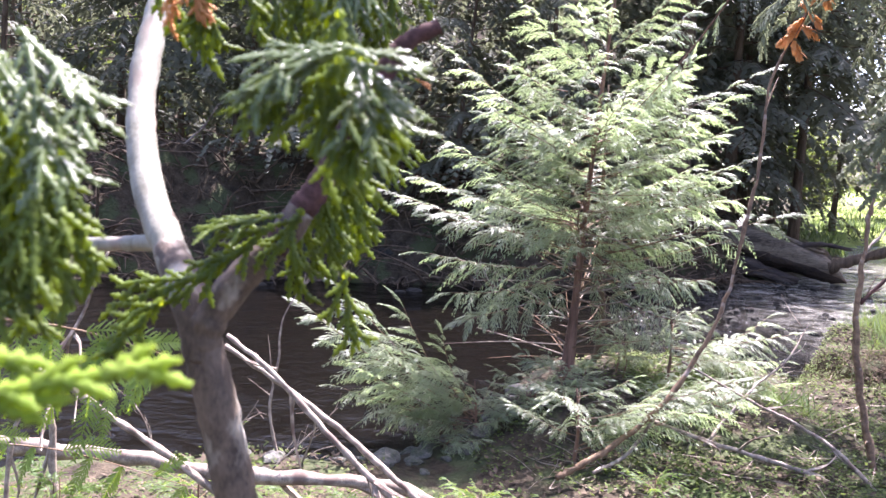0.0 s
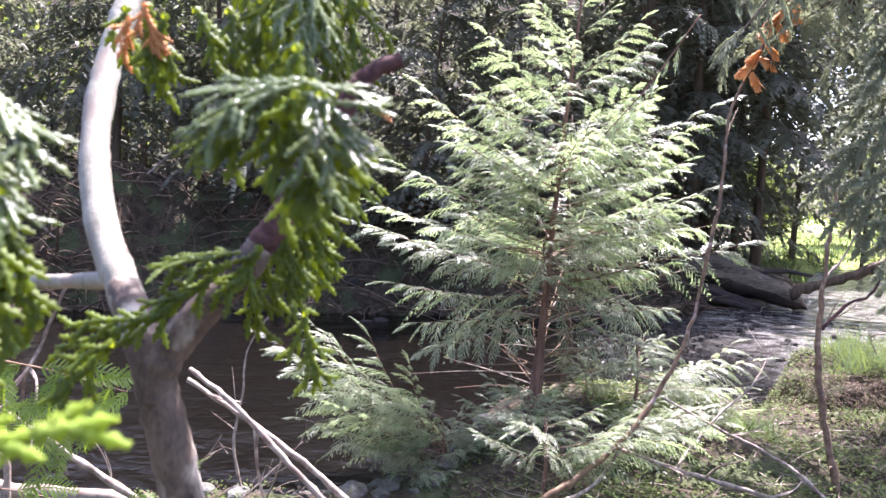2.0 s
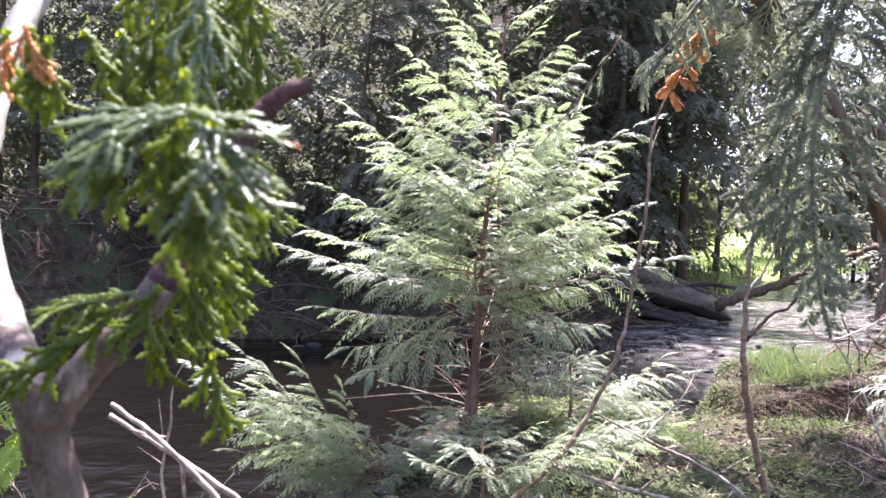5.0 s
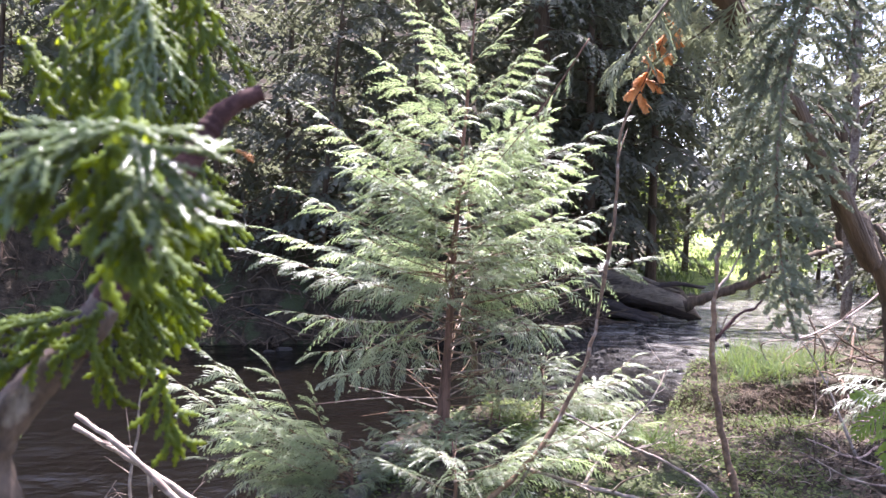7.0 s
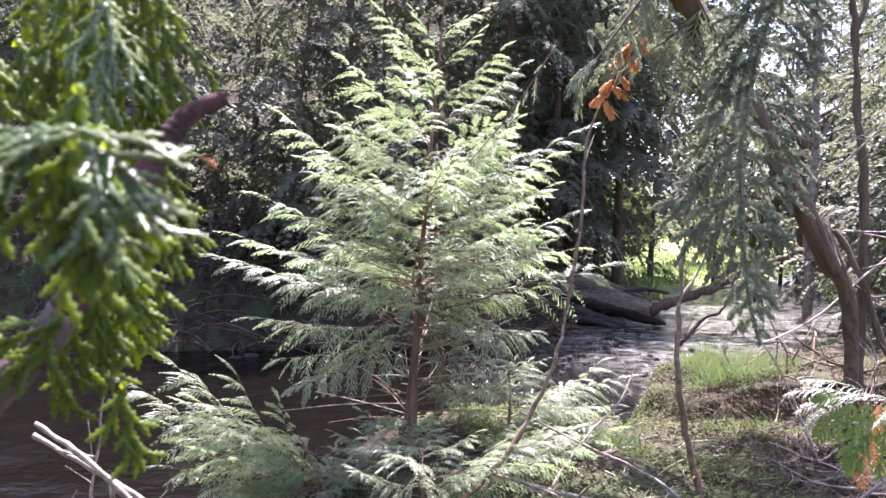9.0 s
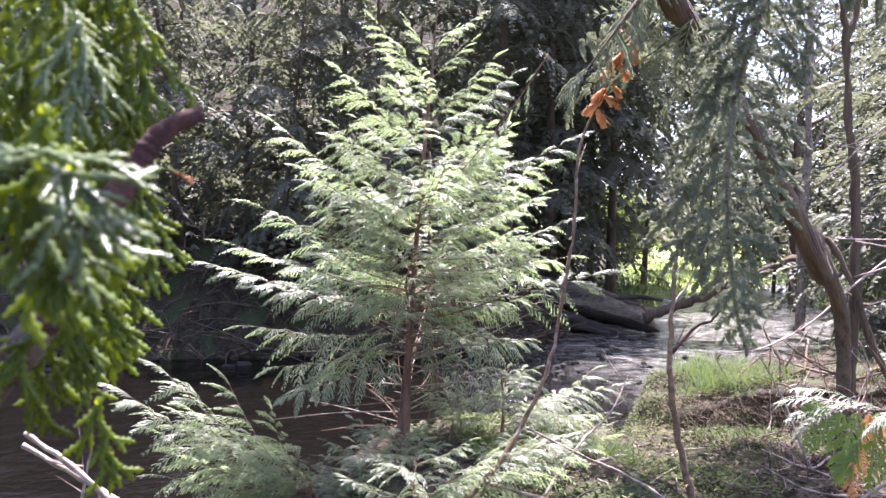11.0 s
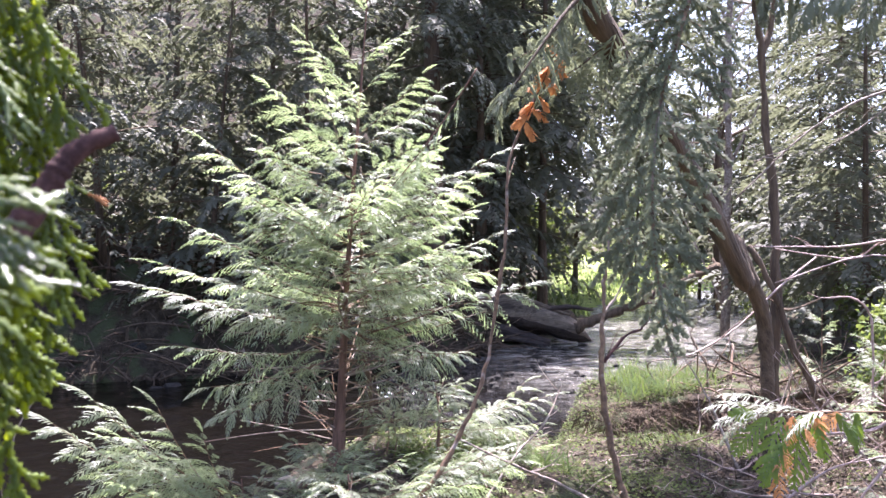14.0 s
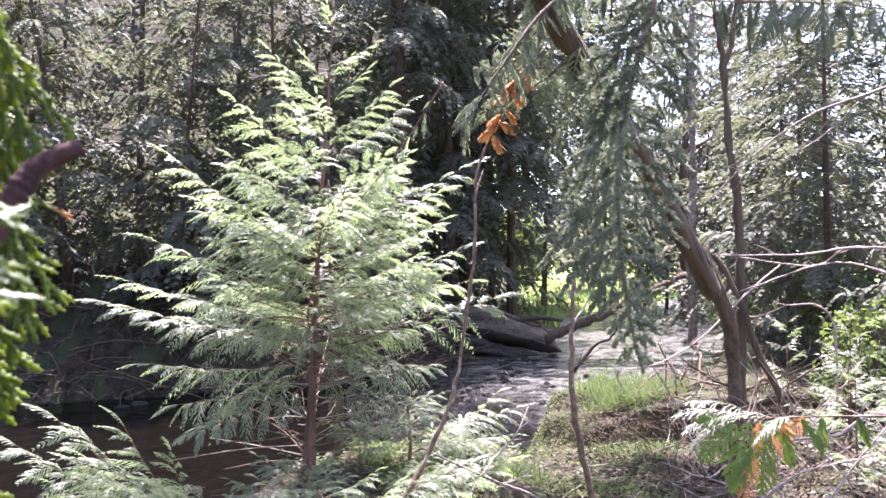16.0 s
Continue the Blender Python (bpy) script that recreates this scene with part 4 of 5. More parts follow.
    # hanging below and behind the dark limb
    sprays([((-0.067, 0.535, 1.925), (0.14, 0, -0.9), 0.085, 0.6, face), ((-0.080, 0.535, 1.895), (0.19, -0.1, -0.85), 0.064, 0.5, face), 
            ((-0.044, 0.535, 1.965), (0.14, 0, -0.9), 0.075, 0.7, edge), ((-0.092, 0.535, 1.875), (0.17, -0.1, -0.8), 0.060, 0.7, face), ((-0.059, 0.535, 1.830), (0.00, 0, -1), 0.052, 0.1, edge),
            ((-0.062, 0.535, 1.990), (0.08, 0, -1), 0.060, 0.4, face), ((-0.052, 0.535, 2.020), (0.11, 0, -0.9), 0.060, 0.6, edge), ((-0.077, 0.490, 2.010), (0.06, 0, -1), 0.060, 0.5, face), ((-0.040, 0.535, 1.965), (0.50, 0, -0.3), 0.025, 0.6, tilt)], 0.0052)
    sprays([((-0.072, 0.535, 2.075), (0.08, 0, -1), 0.085, 0.3, face), ((-0.057, 0.535, 2.085), (0.06, 0, -1), 0.085, 0.3, edge), ((-0.047, 0.535, 2.055), (0.11, 0, -1), 0.080, 0.4, face), ((-0.087, 0.495, 2.080), (0.00, 0, -1), 0.090, 0.3, face), ((-0.067, 0.470, 2.040), (0.06, -0.1, -1), 0.075, 0.4, tilt), ((-0.057, 0.460, 2.020), (0.17, -0.2, -0.8), 0.060, 0.5, top)], 0.0052)
    # in the crotch
    sprays([((-0.090, 0.485, 1.868), (-0.8, -0.1, -0.15), 0.052, 0.9, tilt), ((-0.095, 0.485, 1.862), (-0.7, -0.1, -0.5), 0.050, 0.9, face), ((-0.115, 0.48, 1.845), (-0.7, -0.1, -0.4), 0.048, 0.9, face), ((-0.080, 0.49, 1.872), (-0.4, -0.1, -0.8), 0.040, 0.7, face),
            ((-0.135, 0.47, 1.832), (-0.9, -0.05, -0.35), 0.055, 0.5, face), ((-0.15, 0.46, 1.82), (-0.6, -0.05, -0.6), 0.050, 0.5, face)], 0.0052)
    # from above
    sprays([((-0.150, 0.50, 2.005), (0.35, 0, -0.8), 0.055, 0.6, face), ((-0.125, 0.505, 2.005), (0.6, 0, -0.7), 0.055, 0.6, face), ((-0.105, 0.50, 2.005), (0.5, 0, -0.8), 0.050, 0.6, face), ((-0.165, 0.51, 2.005), (0.0, 0, -1), 0.040, 0.5, face), ((-0.085, 0.49, 2.01), (-0.1, 0, -1), 0.038, 0.5, edge), ((-0.14, 0.50, 2.00), (-0.1, 0, -1), 0.045, 0.5, edge)], 0.0052)
    sprays([((-0.150, 0.495, 2.004), (0.15, 0, -1), 0.030, 0.4, face), ((-0.158, 0.495, 1.996), (-0.1, 0, -1), 0.026, 0.4, edge), ((-0.020, 0.523, 1.953), (0.8, 0, -0.3), 0.004, 0.4, tilt)], 0.0036, "dead_leaf", "orange withered spray")
    # crown overhead: an unseen limb and sprays added to shade the fork
    wood("limb", [(-0.205, 0.80, 2.215), (-0.12, 0.74, 2.25), (-0.03, 0.69, 2.262), (0.06, 0.66, 2.25)], 0.005, 0.002, "smooth_bark", "thin side limb")
    sprays([((-0.07, 0.71, 2.255), (0.2, -0.9, -0.25), 0.09, 0.4, (0, 0.1, 1)), ((-0.03, 0.69, 2.26), (0.5, -0.8, -0.2), 0.08, 0.4, (0.1, 0, 1)), ((-0.05, 0.70, 2.258), (-0.2, -0.9, -0.1), 0.07, 0.4, (0, 0, 1)), ((0.02, 0.68, 2.255), (0.2, -0.9, -0.2), 0.09, 0.5, (0, 0.2, 1)), ((0.0, 0.68, 2.258), (0.4, 0.7, -0.2), 0.07, 0.5, (0, 0, 1))], 0.0056)
    # to the side, nearer still
    sprays([((-0.165, 0.33, 1.945), (0.55, -0.1, -0.5), 0.055, 0.8, top), ((-0.175, 0.33, 1.935), (0.5, -0.1, -0.7), 0.065, 0.7, top), ((-0.180, 0.34, 1.92), (0.4, -0.1, -0.9), 0.075, 0.6, face), ((-0.165, 0.34, 1.915), (0.15, -0.1, -1), 0.075, 0.5, face), ((-0.155, 0.345, 1.90), (0.15, -0.1, -1), 0.065, 0.5, face),
            ((-0.18, 0.345, 1.89), (0.3, -0.1, -1), 0.055, 0.5, face), ((-0.20, 0.34, 1.93), (0.3, -0.1, -1), 0.080, 0.5, edge), ((-0.19, 0.34, 1.88), (0.35, 0, -0.9), 0.055, 0.5, edge)], 0.0052)

    # a second layer behind
    sprays([((-0.069, 0.56, 1.914), (0.2, 0, -0.9), 0.075, 0.5, face), ((-0.083, 0.56, 1.887), (0.3, 0, -0.9), 0.07, 0.5, edge), ((-0.079, 0.56, 1.982), (0.2, 0, -1), 0.07, 0.4, face)], 0.0052)
    sprays([((-0.193, 0.37, 1.94), (0.5, -0.1, -0.7), 0.06, 0.6, top), ((-0.2, 0.38, 1.914), (0.4, -0.1, -0.9), 0.07, 0.5, face), ((-0.193, 0.38, 1.889), (0.3, -0.1, -1), 0.06, 0.5, face), ((-0.198, 0.37, 1.874), (0.4, -0.1, -0.8), 0.06, 0.5, face)], 0.0048)
    sprays([((-0.043, 0.34, 1.944), (-0.8, -0.15, -0.25), 0.045, 0.7, top), ((-0.037, 0.345, 1.931), (0.5, -0.2, -0.4), 0.035, 0.4, top)], 0.0048)
    # the closest spray, its backlit glow carried by the brighter leaf colour
    sprays([((-0.112, 0.205, 1.8386), (0.981, -0.096, 0.1696), 0.051, 0.05, (0, -0.85, 0.5)), ((-0.112, 0.205, 1.8356), (0.981, -0.096, 0.1696), 0.026, 0.3, (0, -0.85, 0.5)), ((-0.112, 0.210, 1.8467), (0.95, 0.05, -0.12), 0.018, 0.1, (0, -0.85, 0.5))], 0.0052, "backlit_scale", "soft spray close by, coloured as if backlit", 0.10, 0.01)


build_near_cedar()


# ---- dead branches and saplings between the viewer and the stream ----
def bare_branch(pts, r0, r1, mat, label, group="", twigs=0, seed=1, name="dead_branch", twig_len=0.25, sides=7, category="branch", knots=0.02):
    """A bare branch with its side twigs."""
    rng = np.random.default_rng(seed)
    p0 = np.array(pts[0], float)
    ob = thing(name, p0, label, category, group)
    line = spline(pts, 6) - p0
    if len(line) > 4:
        line[1:-1] += rng.normal(0, r0 * 0.16, (len(line) - 2, 3))
    g = Geo()
    tube(g, line, r0, r1, sides, rough=0.14, rng=rng)
    part("stem", g.mesh("stem", [M[mat]], True), ob)
    span = float(np.linalg.norm(line[-1] - line[0]))
    for k in range(twigs):
        i = int(rng.integers(1, len(line) - 1))
        d = unit(unit(line[min(i + 1, len(line) - 1)] - line[i - 1]) + rng.normal(0, 0.55, 3))
        ln = twig_len * rng.uniform(0.4, 1.2)
        g = Geo()
        tube(g, spline([line[i], line[i] + d * ln * 0.5 + rng.normal(0, ln * 0.07, 3), line[i] + d * ln + rng.normal(0, ln * 0.12, 3)], 4), max(r1 * 0.7, r0 * 0.3), max(0.0012, r1 * 0.25), 4, rng=rng)
        part("twig", g.mesh("twig", [M[mat]]), ob)
    return ob


FALLEN = "fallen grey branch lying over the stream bank"
bare_branch([(-2.3, 2.95, 0.80), (-1.75, 2.90, 0.86), (-1.51, 2.90, 0.85), (-1.05, 2.90, 0.82), (-0.61, 2.90, 0.78), (-0.13, 2.90, 0.77), (0.10, 2.90, 0.66), (0.45, 2.9, 0.40)], 0.030, 0.022, "grey_twig", "thick fallen grey branch lying across the bank", "fallen branches", 5, 2, sides=10)
bare_branch([(-0.73, 2.95, 1.27), (-0.57, 2.87, 1.18), (-0.38, 2.80, 1.02), (-0.22, 2.75, 0.88), (-0.10, 2.70, 0.79), (0.2, 2.6, 0.42)], 0.009, 0.0125, "grey_twig", FALLEN, "fallen branches", 4, 3, sides=8)
bare_branch([(-0.75, 3.00, 1.22), (-0.53, 2.95, 1.10), (-0.32, 2.90, 0.97), (-0.13, 2.85, 0.83), (0.01, 2.80, 0.73), (0.4, 2.7, 0.40)], 0.010, 0.0125, "grey_twig", FALLEN, "fallen branches", 2, 4, sides=8)
bare_branch([(-1.32, 2.64, 1.22), (-1.22, 2.70, 1.15), (-1.06, 2.78, 1.00), (-0.84, 2.86, 0.81), (-0.4, 2.95, 0.42)], 0.010, 0.016, "grey_twig", FALLEN, "fallen branches", 3, 5)
bare_branch([(-1.30, 2.80, 1.13), (-1.28, 2.80, 0.95), (-1.27, 2.80, 0.69), (-1.25, 2.80, 0.40)], 0.010, 0.014, "grey_twig", FALLEN, "fallen branches", 4, 6)
bare_branch([(-0.98, 2.50, 1.60), (-1.02, 2.50, 1.50), (-1.08, 2.50, 1.35), (-1.20, 2.50, 1.15), (-1.27, 2.50, 0.97), (-1.3, 2.5, 0.42)], 0.004, 0.008, "grey_twig", FALLEN, "fallen branches", 6, 7)
bare_branch([(-0.88, 5.00, 0.00), (-0.97, 5.00, 0.36), (-0.93, 5.00, 0.69), (-0.90, 5.00, 0.98), (-0.73, 5.00, 1.25)], 0.010, 0.003, "grey_twig", "bare forked twig standing at the water's edge", "", 4, 8, "bare_sapling", 0.3, category="sapling")
for i, (a, b) in enumerate([((-1.3, 4.9, 0.1), (-1.0, 4.8, 0.5)), ((-0.9, 4.8, 0.1), (-0.55, 4.9, 0.45)), ((-0.75, 4.9, 0.1), (-0.7, 4.7, 0.5)), ((-1.6, 4.9, 0.0), (-1.9, 4.8, 0.6))]):
    m = (np.array(a) + np.array(b)) / 2 + np.array([0.06, 0, 0.06])
    bare_branch([a, tuple(m), b], 0.006, 0.002, "grey_twig", "thin bare twig at the water's edge", "water-edge twigs", 5, 30 + i, twig_len=0.18)

# the thin sapling with the withered tip, and its neighbour
bare_branch([(0.72, 4.55, 0.22), (0.82, 4.60, 0.26), (1.03, 4.67, 0.37), (1.29, 4.73, 0.58), (1.50, 4.80, 0.85), (1.68, 4.87, 1.22), (1.78, 4.93, 1.65), (1.86, 5.00, 2.05), (1.90, 5.07, 2.46), (2.03, 5.15, 2.75), (2.25, 5.22, 3.2), (2.34, 5.25, 3.5)], 0.019, 0.005, "brown_twig", "thin curved sapling leaning over the moss", "", 3, 11, "sapling", 0.3, category="sapling")
bare_branch([(0.92, 4.55, 0.26), (1.15, 4.72, 0.33), (1.33, 4.76, 0.60)], 0.013, 0.008, "grey_twig", "short pale branch propped on a sapling", "propped branches", 2, 12)
bare_branch([(1.30, 4.78, 0.50), (1.69, 4.82, 0.37), (2.06, 4.80, 0.28), (2.43, 4.70, 0.20)], 0.012, 0.014, "grey_twig", "pale fallen branch lying on the moss", "propped branches", 4, 13)
bare_branch([(1.61, 4.82, 0.36), (1.97, 5.10, 0.64), (2.25, 5.30, 0.79), (2.46, 5.50, 1.00)], 0.010, 0.004, "grey_twig", "thin bare branch rising from the moss", "propped branches", 4, 14)
bare_branch([(1.60, 5.35, 0.74), (1.98, 5.12, 0.56), (2.16, 4.95, 0.50), (2.37, 4.77, 0.38), (2.52, 4.60, 0.22)], 0.008, 0.010, "grey_twig", "pale fallen branch lying on the moss", "propped branches", 3, 15)
bare_branch([(2.66, 4.88, 0.22), (2.59, 4.96, 0.60), (2.53, 5.02, 1.05), (2.56, 5.08, 1.37), (2.60, 5.14, 1.65), (2.65, 5.20, 1.87), (2.70, 5.25, 2.1)], 0.024, 0.008, "brown_twig", "slender upright sapling with forked bare branches", "", 2, 16, "sapling", 0.25, sides=9, category="sapling")
bare_branch([(2.555, 5.05, 1.22), (2.73, 5.07, 1.38), (2.85, 5.03, 1.46), (2.90, 5.00, 1.68)], 0.013, 0.006, "red_bark", "reddish side branch forking from the sapling", "sapling forks", 2, 17)
bare_branch([(2.60, 5.14, 1.52), (2.74, 5.20, 1.66), (2.83, 5.20, 1.87), (2.86, 5.20, 2.05)], 0.010, 0.004, "grey_twig", "thin side branch forking from the sapling", "sapling forks", 3, 18)


def withered_frond():
    rng = np.random.default_rng(31)
    line = np.array([(2.30, 5.10, 3.36), (2.20, 5.10, 3.14), (2.10, 5.08, 2.93), (2.00, 5.08, 2.71)])
    ob = thing("withered_frond", line[0], "orange withered cedar frond hanging from the sapling tip", "frond")
    pts = spline(line, 5) - line[0]
    g = Geo()
    tube(g, pts, 0.007, 0.002, 5, rng=rng)
    part("stem", g.mesh("stem", [M["red_bark"]]), ob)
    for k in range(12):
        p = pts[2 + int(k * 1.15)]
        g = Geo()
        sg = 1 if k % 2 else -1
        fan(g, rng, p, (sg * rng.uniform(0.25, 0.8), rng.uniform(-0.3, 0.2), rng.uniform(-0.9, -0.4)), rng.uniform(0.08, 0.13), 0.3, 6, 0.085, 0.034, 0, 0, (rng.normal(0, 0.3), -1.0, 0.3))
        part("spray", g.mesh("spray", [M["dead_leaf"]]), ob)


withered_frond()


def hanging_bough(name, line, label, rows, seed, leaf, bark, radius=0.006, width=0.006, nodes=9, sub=2, group="", tooth=0.36, hang=1.0, flat=(0, -0.45, 0.9), splay=1.0):
    """A cedar bough with explicit sprays: rows of (place along it, way, length, droop)."""
    rng = np.random.default_rng(seed)
    p0 = np.array(line[0], float)
    ob = thing(name, p0, label, "branch", group)
    pts = spline(line, 8) - p0
    g = Geo()
    tube(g, pts, radius, radius * 0.3, 6, rng=rng)
    part("stem", g.mesh("stem", [M[bark]], True), ob)
    for q, way, ln, droop in rows:
        root = np.array([np.interp(q, np.linspace(0, 1, len(pts)), pts[:, c]) for c in range(3)])
        g = Geo()
        fan(g, rng, root, way, ln, droop * 0.7, nodes, ln * tooth, width, 0, sub, (flat[0] + rng.normal(0, 0.2), flat[1], flat[2]), hang, splay)
        part("spray", g.mesh("spray", [M[leaf]]), ob)
    return ob


def build_hanging_boughs():
    rng = np.random.default_rng(50)
    # the shaded bough that hangs in front of the pond: a drooping axis with needled shoots to both sides
    line = spline([(0.871, 1.350, 2.427), (0.830, 1.330, 2.321), (0.775, 1.310, 2.181), (0.748, 1.290, 2.048), (0.740, 1.270, 1.929), (0.748, 1.258, 1.83), (0.765, 1.250, 1.748)], 9)
    base = line[0].copy()
    bough = thing("hanging_bough", base, "shaded grey-green conifer bough with drooping needled shoots hanging before the pond", "branch", "hanging boughs")
    line -= base
    g = Geo()
    needle_shoot(g, rng, line, 0.0045, 0.017, 0.0060, 0.0030)
    part("stem", g.mesh("stem", [M["brown_twig"], M["shade_leaf"]]), bough)
    for k in range(34):
        q = 0.02 + 0.92 * k / 33
        root = np.array([np.interp(q, np.linspace(0, 1, len(line)), line[:, c]) for c in range(3)])
        sg = 1 if k % 2 else -1
        ln = float(np.interp(q, [0, 0.10, 0.35, 0.55, 0.68, 0.80, 1.0], [0.08, 0.13, 0.155, 0.15, 0.085, 0.05, 0.03])) * rng.uniform(0.85, 1.12)
        fall = -0.35 if sg > 0 else -0.75
        g = Geo()
        main = unit(np.array([sg, rng.uniform(-0.3, 0.3), fall + rng.uniform(-0.15, 0.15)]))
        bend = spline([root, root + main * ln * 0.5 + np.array([0, 0, 0.03 * ln]), root + main * ln + np.array([0, 0, -0.16 * ln])], 6)
        needle_shoot(g, rng, bend, 0.0016, 0.0125, 0.0055, 0.0026)
        for j in range(4 if ln > 0.07 else 1):
            start = bend[2 + 2 * j]
            way = unit(main + np.array([0.1, rng.uniform(-0.3, 0.3), (0.55 if j % 2 else -0.85) * sg * (1 if sg > 0 else -1)]))
            reach = ln * (0.46, 0.40, 0.34, 0.26)[j] * rng.uniform(0.85, 1.15)
            needle_shoot(g, rng, spline([start, start + way * reach * 0.5, start + way * reach + np.array([0, 0, -0.2 * reach])], 4), 0.0012, 0.0105, 0.0055, 0.0028)
        part("shoot", g.mesh("shoot", [M["brown_twig"], M["shade_leaf"]]), bough)
    rows = [(0.04 + 0.96 * k / 39, (rng.normal(0, 0.5), rng.uniform(-0.3, 0.3), -0.8), rng.uniform(0.05, 0.13), 0.3) for k in range(40)]
    hanging_bough("hanging_bough", [(0.55, 1.5, 2.55), (0.823, 1.433, 2.430), (1.009, 1.367, 2.405), (1.16, 1.30, 2.395), (1.35, 1.25, 2.38)], "dark cedar bough hanging in from overhead", rows, 52, "shade_leaf", "brown_twig", 0.0025, 0.0055, 15, 2, "hanging boughs")
    rows = [(0.05 + 0.95 * k / 25, (rng.normal(0, 0.5), rng.uniform(-0.3, 0.3), -0.9), rng.uniform(0.10, 0.19), 0.4) for k in range(26)]
    hanging_bough("hanging_bough", [(1.75, 3.3, 3.15), (1.50, 3.2, 2.95), (1.30, 3.1, 2.72), (1.12, 3.1, 2.46)], "dark cedar bough hanging in from overhead", rows, 53, "shade_leaf", "dark_bark", 0.010, 0.006, 13, 2, "hanging boughs")
    rows = [(0.1 + 0.9 * k / 13, (rng.uniform(-0.6, 0.1), rng.uniform(-0.3, 0.3), -0.5), rng.uniform(0.08, 0.16), 0.6) for k in range(14)]
    hanging_bough("hanging_bough", [(1.80, 5.4, 3.15), (1.56, 5.47, 2.76), (1.31, 5.53, 2.43), (1.12, 5.60, 2.21)], "thin green cedar bough hanging beside the sapling", rows, 54, "cedar_leaf", "cedar_bark", 0.006, 0.006, 11, 2, "hanging boughs")
    # the close sunlit frond with withered tips
    pale = [(0.78, (-0.95, -0.1, 0.34), 0.25, 0.45), (0.90, (-0.95, -0.2, 0.02), 0.20, 0.45), (0.70, (-0.9, 0.2, 0.10), 0.22, 0.6), (0.97, (-0.8, -0.2, -0.25), 0.15, 0.5), (0.62, (-0.8, -0.3, -0.05), 0.18, 0.6), (0.84, (-0.95, 0.1, 0.20), 0.22, 0.5)]
    ob = hanging_bough("cedar_bough", [(2.34, 2.05, 1.43), (2.074, 2.00, 1.465), (1.754, 1.967, 1.491), (1.56, 1.95, 1.502), (1.41, 1.93, 1.512)], "cedar bough with pale sunlit top and orange withered tips", pale, 55, "cedar_leaf", "brown_twig", 0.004, 0.0030, 14, 2, "", 0.34, 0.7, (0, -0.3, 0.95), 0.6)
    for root, way, ln in [((1.42, 1.93, 1.505), (-0.85, -0.2, 0.05), 0.10), ((1.45, 1.92, 1.50), (-0.75, -0.2, -0.50), 0.16), ((1.50, 1.93, 1.50), (-0.55, -0.25, -0.80), 0.19), ((1.56, 1.94, 1.50), (-0.30, -0.25, -0.90), 0.20), ((1.60, 1.94, 1.50), (0.1, -0.2, -0.9), 0.13), ((1.68, 1.95, 1.495), (0.3, -0.2, -0.6), 0.10), ((1.76, 1.96, 1.49), (-0.2, -0.2, -0.8), 0.11), ((1.90, 1.98, 1.48), (0.2, -0.2, -0.8), 0.09), ((1.48, 1.90, 1.44), (-0.6, -0.2, -0.7), 0.14)]:
        g = Geo()
        fan(g, rng, np.array(root) - np.array([2.34, 2.05, 1.43]), way, ln, 0.15, 10, ln * 0.42, 0.0085, 0, 2, (rng.normal(0, 0.25), -0.95, 0.3), 0.3, 1.1)
        part("spray", g.mesh("spray", [M["green_frond"]]), ob, "broad green spray")
    p0 = np.array([2.34, 2.05, 1.43])
    for root, way, ln in [((1.52, 1.92, 1.50), (-0.2, -0.1, -0.7), 0.06), ((1.54, 1.90, 1.47), (0.3, -0.1, -0.6), 0.05), ((1.47, 1.90, 1.43), (0.2, -0.1, -0.8), 0.06), ((1.70, 1.95, 1.49), (-0.5, 0, -0.25), 0.06), ((1.44, 1.88, 1.39), (0.05, -0.1, -1), 0.075), ((1.60, 1.93, 1.49), (0.2, 0, -0.5), 0.05)]:
        g = Geo()
        fan(g, rng, np.array(root) - p0, way, ln * 1.25, 0.2, 9, ln * 0.62, 0.0052, 0, 3, (rng.normal(0, 0.3), -0.9, 0.4), 0.3, 1.7)
        part("spray", g.mesh("spray", [M["dead_leaf"]]), ob, "orange withered spray")

    # green fronds hanging low beside the near cedar
    for i, (line, n, size) in enumerate([([(-0.897, 1.6, 1.569), (-0.703, 1.6, 1.557), (-0.507, 1.6, 1.512)], 12, 0.20), ([(-1.291, 2.3, 1.072), (-1.007, 2.3, 1.055), (-0.673, 2.3, 0.974)], 8, 0.20), ([(-1.066, 1.9, 1.402), (-0.911, 1.9, 1.384), (-0.729, 1.9, 1.354)], 12, 0.21)]):
        rows = [(0.08 + 0.92 * k / (n - 1), (rng.uniform(0.4, 1.0) if k % 3 == 0 else rng.uniform(-0.8, 0.2), -rng.uniform(0.0, 0.4), rng.uniform(-0.1, 0.35) if k % 3 == 0 else rng.uniform(-0.9, -0.45)), size * rng.uniform(0.5, 0.85), 0.35) for k in range(n)]
        hanging_bough("cedar_bough", line, "bright green ferny cedar bough low beside the near trunk", rows, 56 + i, "green_frond", "brown_twig", 0.003, 0.0052, 15, 3, "low green boughs", 0.30, 0.12, (0, -0.85, 0.5), 1.8)


build_hanging_boughs()

# ---- the leaning trunk, thin trees and brush on the other side ----
lean = thing("leaning_tree", (5.76, 7.0, 0.30), "brown cedar trunk leaning across, half hidden by boughs", "tree")
LEAN_LINE = np.array([(5.07, 6.75, 0.36), (5.06, 6.72, 0.74), (5.01, 6.68, 1.11), (4.91, 6.60, 1.40), (4.66, 6.45, 1.72), (4.41, 6.30, 2.02), (4.40, 6.13, 1.68), (3.80, 5.70, 2.21), (3.10, 5.27, 2.83), (2.36, 4.83, 3.44), (1.8, 4.4, 3.95)]) - np.array([5.76, 7.0, 0.30])
